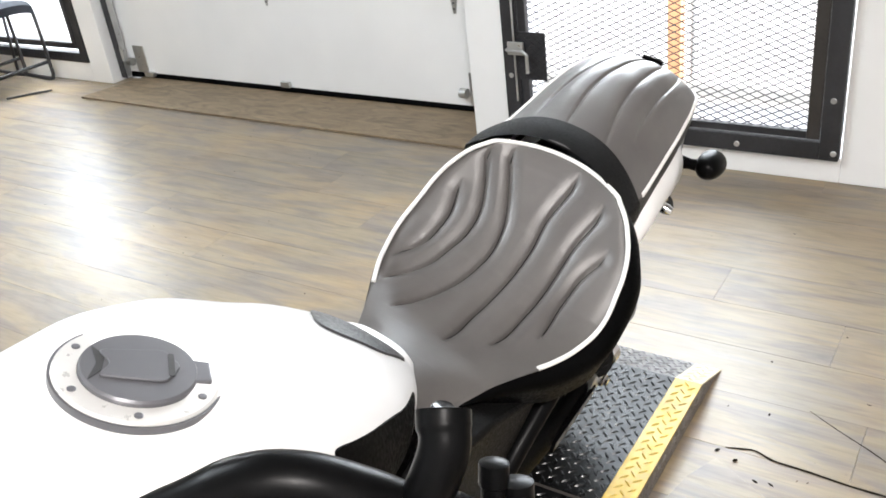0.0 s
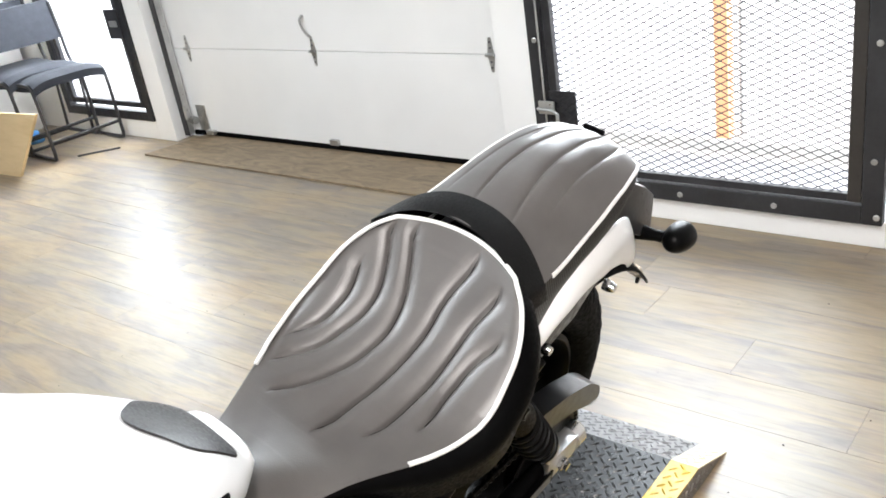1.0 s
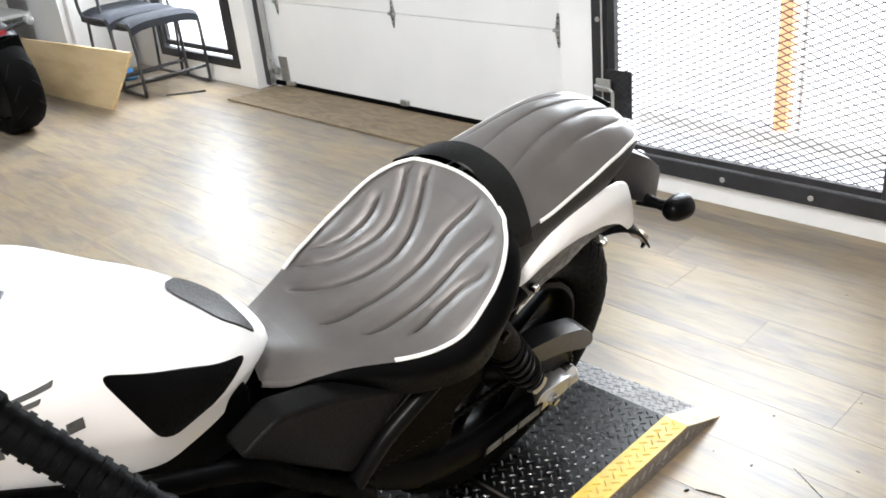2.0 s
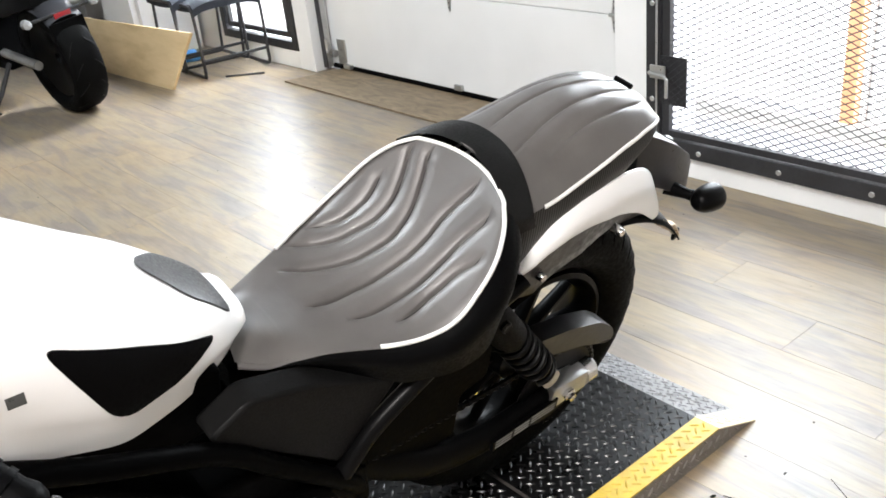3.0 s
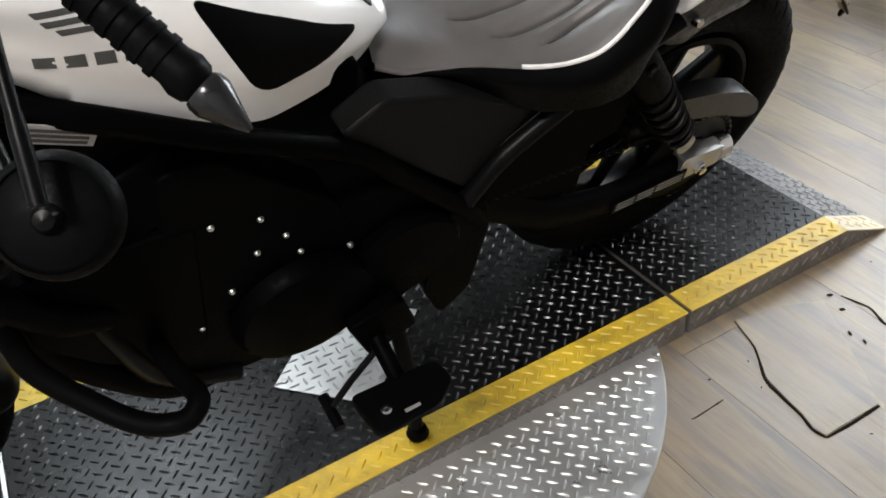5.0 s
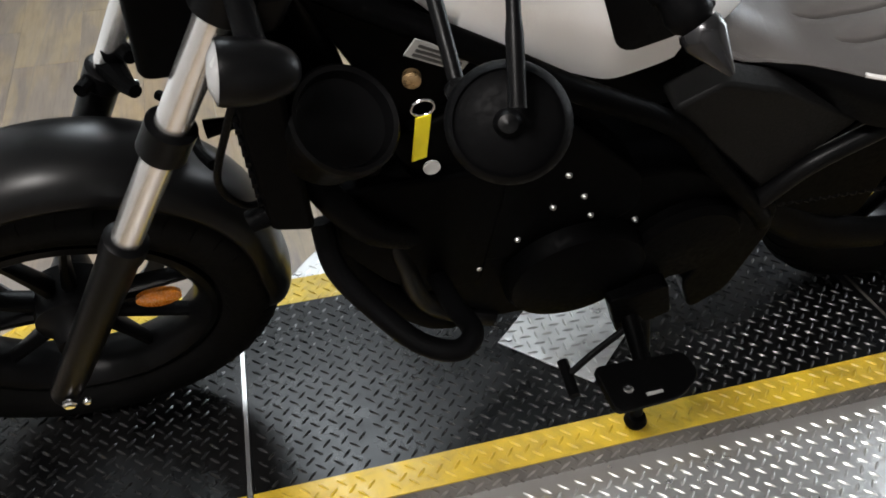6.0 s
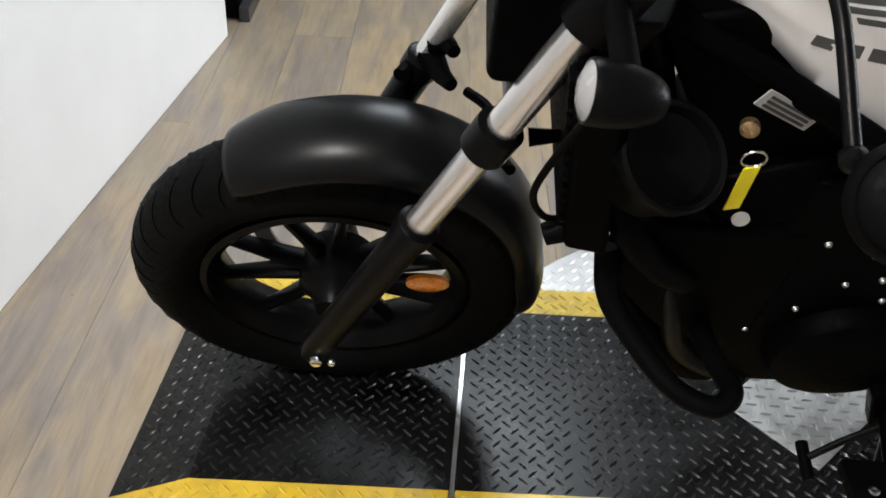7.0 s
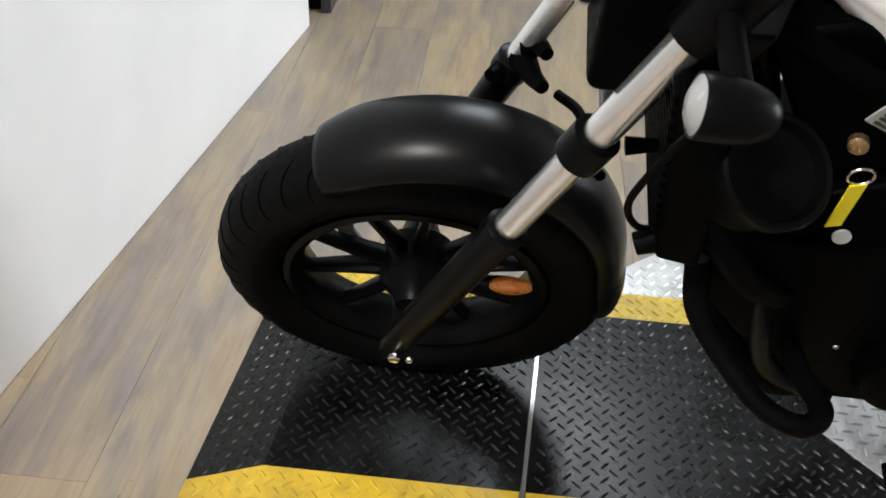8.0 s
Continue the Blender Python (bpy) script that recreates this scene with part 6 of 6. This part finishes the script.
part("bottle", lathe_bm([(0.0, 0), (0.032, 0), (0.034, 0.01), (0.034, 0.14), (0.015, 0.17), (0.013, 0.20), (0.0, 0.20)], 20), worn("dark_blue_plastic", (0.03, 0.03, 0.10), 0.4), bt)
pn = part("brown_panel", box_bm((0.85, 6.9, 0.0), (1.45, 6.95, 2.1)), BROWN_DOOR, bevel=0.006)
tagged(pn, "brown stained wooden door panel", "panel")


# ---- second motorcycle ----
def far_bike():
    m = Matrix.Translation((1.36, 4.19, 0.004)) @ Matrix.Rotation(radians(96), 4, "Z") @ Matrix.Rotation(radians(-8), 4, "X")
    b = thing("parked_motorcycle", "black motorcycle with a red tail and wide rear tyre", "motorcycle", m)
    # x runs forward, rear wheel at the origin
    def wheel2(cx, r, tw):
        hm = Matrix.Translation((cx, 0, r)) @ Matrix.Rotation(radians(90), 4, "X")
        rr = r - tw * 0.55
        prof = [((r + rr) / 2 + (r - rr) / 2 * math.copysign(abs(math.cos(a)) ** 0.7, math.cos(a)), tw / 2 * math.copysign(abs(math.sin(a)) ** 0.7, a)) for a in np.linspace(-2.4, 2.4, 27)]
        w = part("wheel", lathe_bm(prof + prof[:1], 64, hm), RUBBER, b, "wide black tyre")
        part("rim", lathe_bm([(0.03, -0.03), (rr, -tw * 0.35), (rr, tw * 0.35), (0.03, 0.03), (0.03, -0.03)], 40, hm), BLACK_SATIN, w)
        bm = bmesh.new()
        for i in range(16):
            for sg in (-1, 1):
                pts = []
                for k in range(4):
                    a = sg * (0.25 + 0.3 * k)
                    rad = (r + rr) / 2 + (r - rr) / 2 * abs(math.cos(a)) ** 0.7 + 0.0005
                    th = 2 * math.pi * i / 16 + 0.09 * k
                    pts.append(Vector((cx + rad * math.cos(th), tw / 2 * math.copysign(abs(math.sin(a)) ** 0.7, a), r + rad * math.sin(th))))
                tube_bm(pts, 0.004, 4, bm)
        part("tread_cut", bm, SIDE_PLASTIC, w, kind="stuff")
    wheel2(0.0, 0.325, 0.195)
    wheel2(1.55, 0.31, 0.13)
    def fen(u, v):
        return (0.355 * math.cos(u), 0.105 * math.sin(v * 1.45), 0.325 + (0.355 - 0.05 * (1 - math.cos(v * 1.45))) * math.sin(u))
    part("rear_fender", sheet_mesh("rear_fender", fen, np.linspace(1.0, 2.35, 20), np.linspace(-1, 1, 13)), TAIL_GREY, b, "grey rear fender")
    part("tail_section", rings_bm([[(x, y * k, z + zz * h) for y, zz in rounded([(-0.13, -0.5), (0.13, -0.5), (0.11, 0.5), (-0.11, 0.5)], 0.04)] for x, z, k, h in ((-0.12, 0.70, 0.8, 0.10), (0.0, 0.71, 1.0, 0.16), (0.25, 0.68, 1.1, 0.20), (0.45, 0.66, 1.0, 0.18))]), BLACK_SATIN, b, bevel=0.01)
    part("tail_lamp", rings_bm([[(x, y * k, 0.765 + dz) for y, dz in rounded([(-0.10, -0.012), (0.10, -0.012), (0.09, 0.014), (-0.09, 0.014)], 0.006)] for x, k in ((-0.11, 0.7), (-0.02, 1.15), (0.20, 1.2))]), RED_PAINT, b, "red tail cover")
    part("seat", rings_bm([[(x, y * k, z + zz) for y, zz in rounded([(-0.13, -0.03), (0.13, -0.03), (0.11, 0.03), (-0.11, 0.03)], 0.02)] for x, z, k in ((-0.05, 0.80, 0.8), (0.2, 0.80, 1.0), (0.5, 0.78, 1.1), (0.65, 0.82, 0.8))]), BLACK_PLASTIC, b, "black seat", bevel=0.01)
    part("tank", rings_bm([[(x, y * k, 0.90 + zz * h) for y, zz in rounded([(-0.16, -0.5), (0.16, -0.5), (0.12, 0.5), (-0.12, 0.5)], 0.07)] for x, k, h in ((0.62, 0.6, 0.12), (0.75, 1.0, 0.22), (1.0, 1.1, 0.26), (1.2, 0.8, 0.2), (1.28, 0.4, 0.12))]), BLACK_SATIN, b, "black fuel tank", bevel=0.02)
    part("engine", rings_bm([[(x, y, z) for x, z in rounded([(0.40, 0.25), (1.05, 0.25), (1.12, 0.55), (0.95, 0.78), (0.55, 0.74)], 0.05)] for y in (-0.17, 0.17)]), BLACK_ENGINE, b, bevel=0.02)
    for k in range(4):
        part("cylinder_fin", box_bm((0.62, -0.19, 0.56 + 0.035 * k), (0.98, 0.19, 0.575 + 0.035 * k)), GALV, b, bevel=0.003)
    part("swingarm", tube_bm([(0.0, 0.15, 0.325), (0.45, 0.15, 0.36)], 0.026, 14), GALV, b, "bright swingarm")
    part("lamp_bar", tube_bm([(-0.22, -0.17, 0.60), (-0.22, 0.17, 0.60)], 0.010, 10), BLACK_STEEL, b)
    for y in (-0.20, 0.20):
        part("turn_signal", lathe_bm([(0.0, -0.03), (0.024, -0.02), (0.028, 0.01), (0.018, 0.03), (0.0, 0.035)], 16, axis_matrix((-0.22, y, 0.60), (1, 0, 0))), LENS_CLEAR, b, "pale turn signal")
    part("reflector", box_bm((-0.245, -0.05, 0.575), (-0.235, 0.05, 0.605)), RED_PAINT, b, "red reflector", bevel=0.003)
    part("plate_holder", box_bm((-0.26, -0.10, 0.36), (-0.245, 0.10, 0.56)), BLACK_PLASTIC, b, bevel=0.004)
    part("side_stand", tube_bm([(0.42, 0.16, 0.30), (0.44, 0.27, 0.15), (0.45, 0.36, 0.055)], 0.014, 10), BLACK_STEEL, b)
    part("stand_foot", box_bm((0.41, 0.33, 0.040), (0.49, 0.39, 0.050)), BLACK_STEEL, b, bevel=0.003)
    part("foot_peg", tube_bm([(0.60, 0.17, 0.34), (0.60, 0.27, 0.34)], 0.014, 10), BLACK_PLASTIC, b)
    part("handlebar", tube_bm(smooth_path([(1.15, 0.36, 1.12), (1.25, 0.2, 1.10), (1.27, 0.0, 1.08), (1.25, -0.2, 1.10), (1.15, -0.36, 1.12)]), 0.013, 10), BLACK_STEEL, b)
    part("fork", tube_bm([(1.55, 0.10, 0.31), (1.27, 0.10, 1.05)], 0.026, 12), CHROME, b)
    part("fork", tube_bm([(1.55, -0.10, 0.31), (1.27, -0.10, 1.05)], 0.026, 12), CHROME, b)


far_bike()

# ---- behind the partition ----
dk = part("dark_cabinet", box_bm((-1.55, 1.69, 0.0), (-1.230, 2.6, 0.9)), BLACK_PLASTIC, bevel=0.01)
tagged(dk, "dark green-black cabinet beyond the partition", "cabinet")
bs = part("baseboard_strip", box_bm((-1.2285, 1.67, 0.0), (-1.195, 2.6, 0.05)), TAIL_GREY, bevel=0.003)
tagged(bs, "grey baseboard strip", "baseboard", kind="structure")

# ---- outdoors ----
gr = part("ground", box_bm((-60, -60, -0.30), (120, 60, -0.04)), CONCRETE, smooth=False)
tagged(gr, "pale sunlit concrete yard", "ground", kind="structure")
ap = part("apron", box_bm((2.70, -3.4, -0.30), (2.86, 7.8, -0.02)), CONCRETE, smooth=False)
tagged(ap, "concrete door threshold", "ground", kind="structure")
# the glowing sheet that whitens the view through the doors
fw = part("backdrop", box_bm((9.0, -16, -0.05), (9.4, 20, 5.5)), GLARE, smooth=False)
tagged(fw, "glowing white backdrop standing in for the overexposed yard", "backdrop", kind="structure")
po = thing("orange_post", "weathered orange post on the kerb outside", "post", Matrix.Translation((3.33, 0.525, -0.04)))
part("post", box_bm((-0.03, -0.030, 0), (0.03, 0.030, 2.4)), ORANGE, po, bevel=0.004)
part("conduit", tube_bm([(0.0, -0.075, 0), (0.0, -0.075, 2.4)], 0.008, 10), GALV, po)
kb = part("kerb", box_bm((3.28, -4.0, -0.045), (3.42, 6.0, 0.015)), CONCRETE, bevel=0.01)
tagged(kb, "low concrete kerb outside the doors", "kerb", kind="structure")

# ---- floor planks ----
PW, PL, X0 = 0.19, 1.25, 1.052
plank_rng = random.Random(11)


def plank_mesh(w, ln):
    e, d = 0.0005, 0.0005
    bm = bmesh.new()
    rings = [[(x, y, z) for x, y in ((-w / 2 + i, -ln / 2 + i), (w / 2 - i, -ln / 2 + i), (w / 2 - i, ln / 2 - i), (-w / 2 + i, ln / 2 - i))] for z, i in ((-0.006, 0.0004), (-d, 0.0004), (0.0, e))]
    rings_bm(rings, bm=bm)
    me = bpy.data.meshes.new("plank")
    bm.to_mesh(me)
    bm.free()
    me.materials.append(PLANK)
    return me


plank_me = plank_mesh(PW, PL)
rest_v, rest_f = [], []
for i in range(-28, 10):
    xc = X0 + (i + 0.5) * PW
    if xc > 2.72 or xc < -4:
        continue
    off = plank_rng.uniform(0, PL)
    for j in range(-5, 8):
        yc = j * PL + off
        if yc < -3.26 - PL / 2 or yc > 7.75 + PL / 2:
            continue
        if -2.2 < xc < 2.66 and -2.2 < yc < 6.6:
            o = new("plank", plank_me)
            o.parent = FLOOR
            o.location = (xc, yc, plank_rng.uniform(-0.0004, 0.0))
        else:
            b0 = len(rest_v)
            w, l = PW / 2 - 0.0008, PL / 2 - 0.0008
            ya, yb, xb = max(-3.265, yc - l), min(7.76, yc + l), min(2.715, xc + w)
            rest_v += [(xc - w, ya, 0), (xb, ya, 0), (xb, yb, 0), (xc - w, yb, 0)]
            rest_f.append((b0, b0 + 1, b0 + 2, b0 + 3))
part("far_planks", mesh_from("far_planks", rest_v, rest_f, False), PLANK, FLOOR, kind="stuff")

# a broken, lifted piece of vinyl and the cracks round it
frag = extrude_bm([(0.823, -0.327), (0.799, -0.404), (0.752, -0.473), (0.743, -0.521), (0.736, -0.57), (0.726, -0.602), (0.73, -0.626), (0.786, -0.628), (0.863, -0.629), (0.889, -0.594), (0.921, -0.538), (0.946, -0.493), (0.979, -0.436), (1.008, -0.387), (0.93, -0.350)], 2, 0.0006, 0.0034)
part("broken_piece", frag, PLANK, FLOOR, "broken lifted piece of vinyl flooring", bevel=0.0006)


def crack(pts, w=0.0028):
    """A dark open seam, wandering in width."""
    p = smooth_path([(x, y, 0.0007) for x, y in pts], 5)
    ring = []
    for i, q in enumerate(p):
        d = (p[min(i + 1, len(p) - 1)] - p[max(i - 1, 0)]).normalized()
        n = Vector((-d.y, d.x, 0)) * w * (0.5 + 0.8 * noise.noise(q * 40) ** 2 + 0.4 * math.sin(math.pi * i / len(p)))
        ring.append([q - n, q + n])
    return part("crack", rings_bm(ring, close=False), CRACK_DIRT, FLOOR, "dark open crack", smooth=False)


crack([(1.052, -0.395), (1.061, -0.428), (1.067, -0.454), (1.055, -0.486), (1.051, -0.502), (1.048, -0.568), (1.041, -0.657), (1.04, -0.748), (1.035, -0.822), (1.02, -1.1)], 0.0034)
crack([(1.247, -0.528), (1.201, -0.604), (1.152, -0.69), (1.088, -0.772), (1.056, -0.812)], 0.0016)
crack([(0.823, -0.327), (0.798, -0.404), (0.750, -0.473), (0.741, -0.521), (0.734, -0.57), (0.724, -0.602), (0.728, -0.628)], 0.0040)
crack([(0.728, -0.629), (0.786, -0.632), (0.863, -0.632)], 0.0034)
crack([(0.571, -0.467), (0.582, -0.469), (0.651, -0.466)], 0.0016)
crack([(-0.10, 0.66), (-0.16, 0.80), (-0.11, 0.86), (-0.13, 0.95)], 0.0016)

# chips and specks of dirt trodden into the vinyl
fleck_rng = random.Random(23)
fleck_v, fleck_f = [], []
spots = [(1.199, -0.45, 7), (1.228, -0.715, 6), (0.954, -0.665, 6), (0.930, -0.688, 9), (0.973, -0.481, 10), (0.978, -0.511, 9), (1.036, -0.382, 8), (1.019, -0.426, 8), (1.32, -0.64, 6), (0.859, -0.66, 5), (0.796, -0.666, 5), (1.015, -0.576, 5), (0.893, -0.539, 5), (0.76, -0.422, 4), (0.729, -0.483, 4)]
spots += [(fleck_rng.uniform(-1.9, 2.3), fleck_rng.uniform(-1.0, 3.2), fleck_rng.uniform(1.5, 4.5)) for _ in range(150)]
for x, y, r in spots:
    if PX[0] - 0.02 < x < PX[5] + 0.02 and PY0 - 0.02 < y < PY1 + 0.02 or math.hypot(x - DC[0], y - DC[1]) < DR + 0.02:
        continue
    turn_, thin, b0 = fleck_rng.uniform(0, 3.1), fleck_rng.uniform(0.3, 0.8), len(fleck_v)
    for k in range(7):
        a, rr = k * math.tau / 7, r * 0.001 * fleck_rng.uniform(0.5, 1.1)
        u, w = rr * math.cos(a), rr * thin * math.sin(a)
        fleck_v.append((x + u * math.cos(turn_) - w * math.sin(turn_), y + u * math.sin(turn_) + w * math.cos(turn_), 0.0012))
    fleck_v.append((x, y, 0.0020))
    fleck_f += [(b0 + k, b0 + (k + 1) % 7, b0 + 7) for k in range(7)]
part("floor_chips", mesh_from("floor_chips", fleck_v, fleck_f, False), CRACK_DIRT, FLOOR, "dark chips and specks of dirt", kind="stuff")
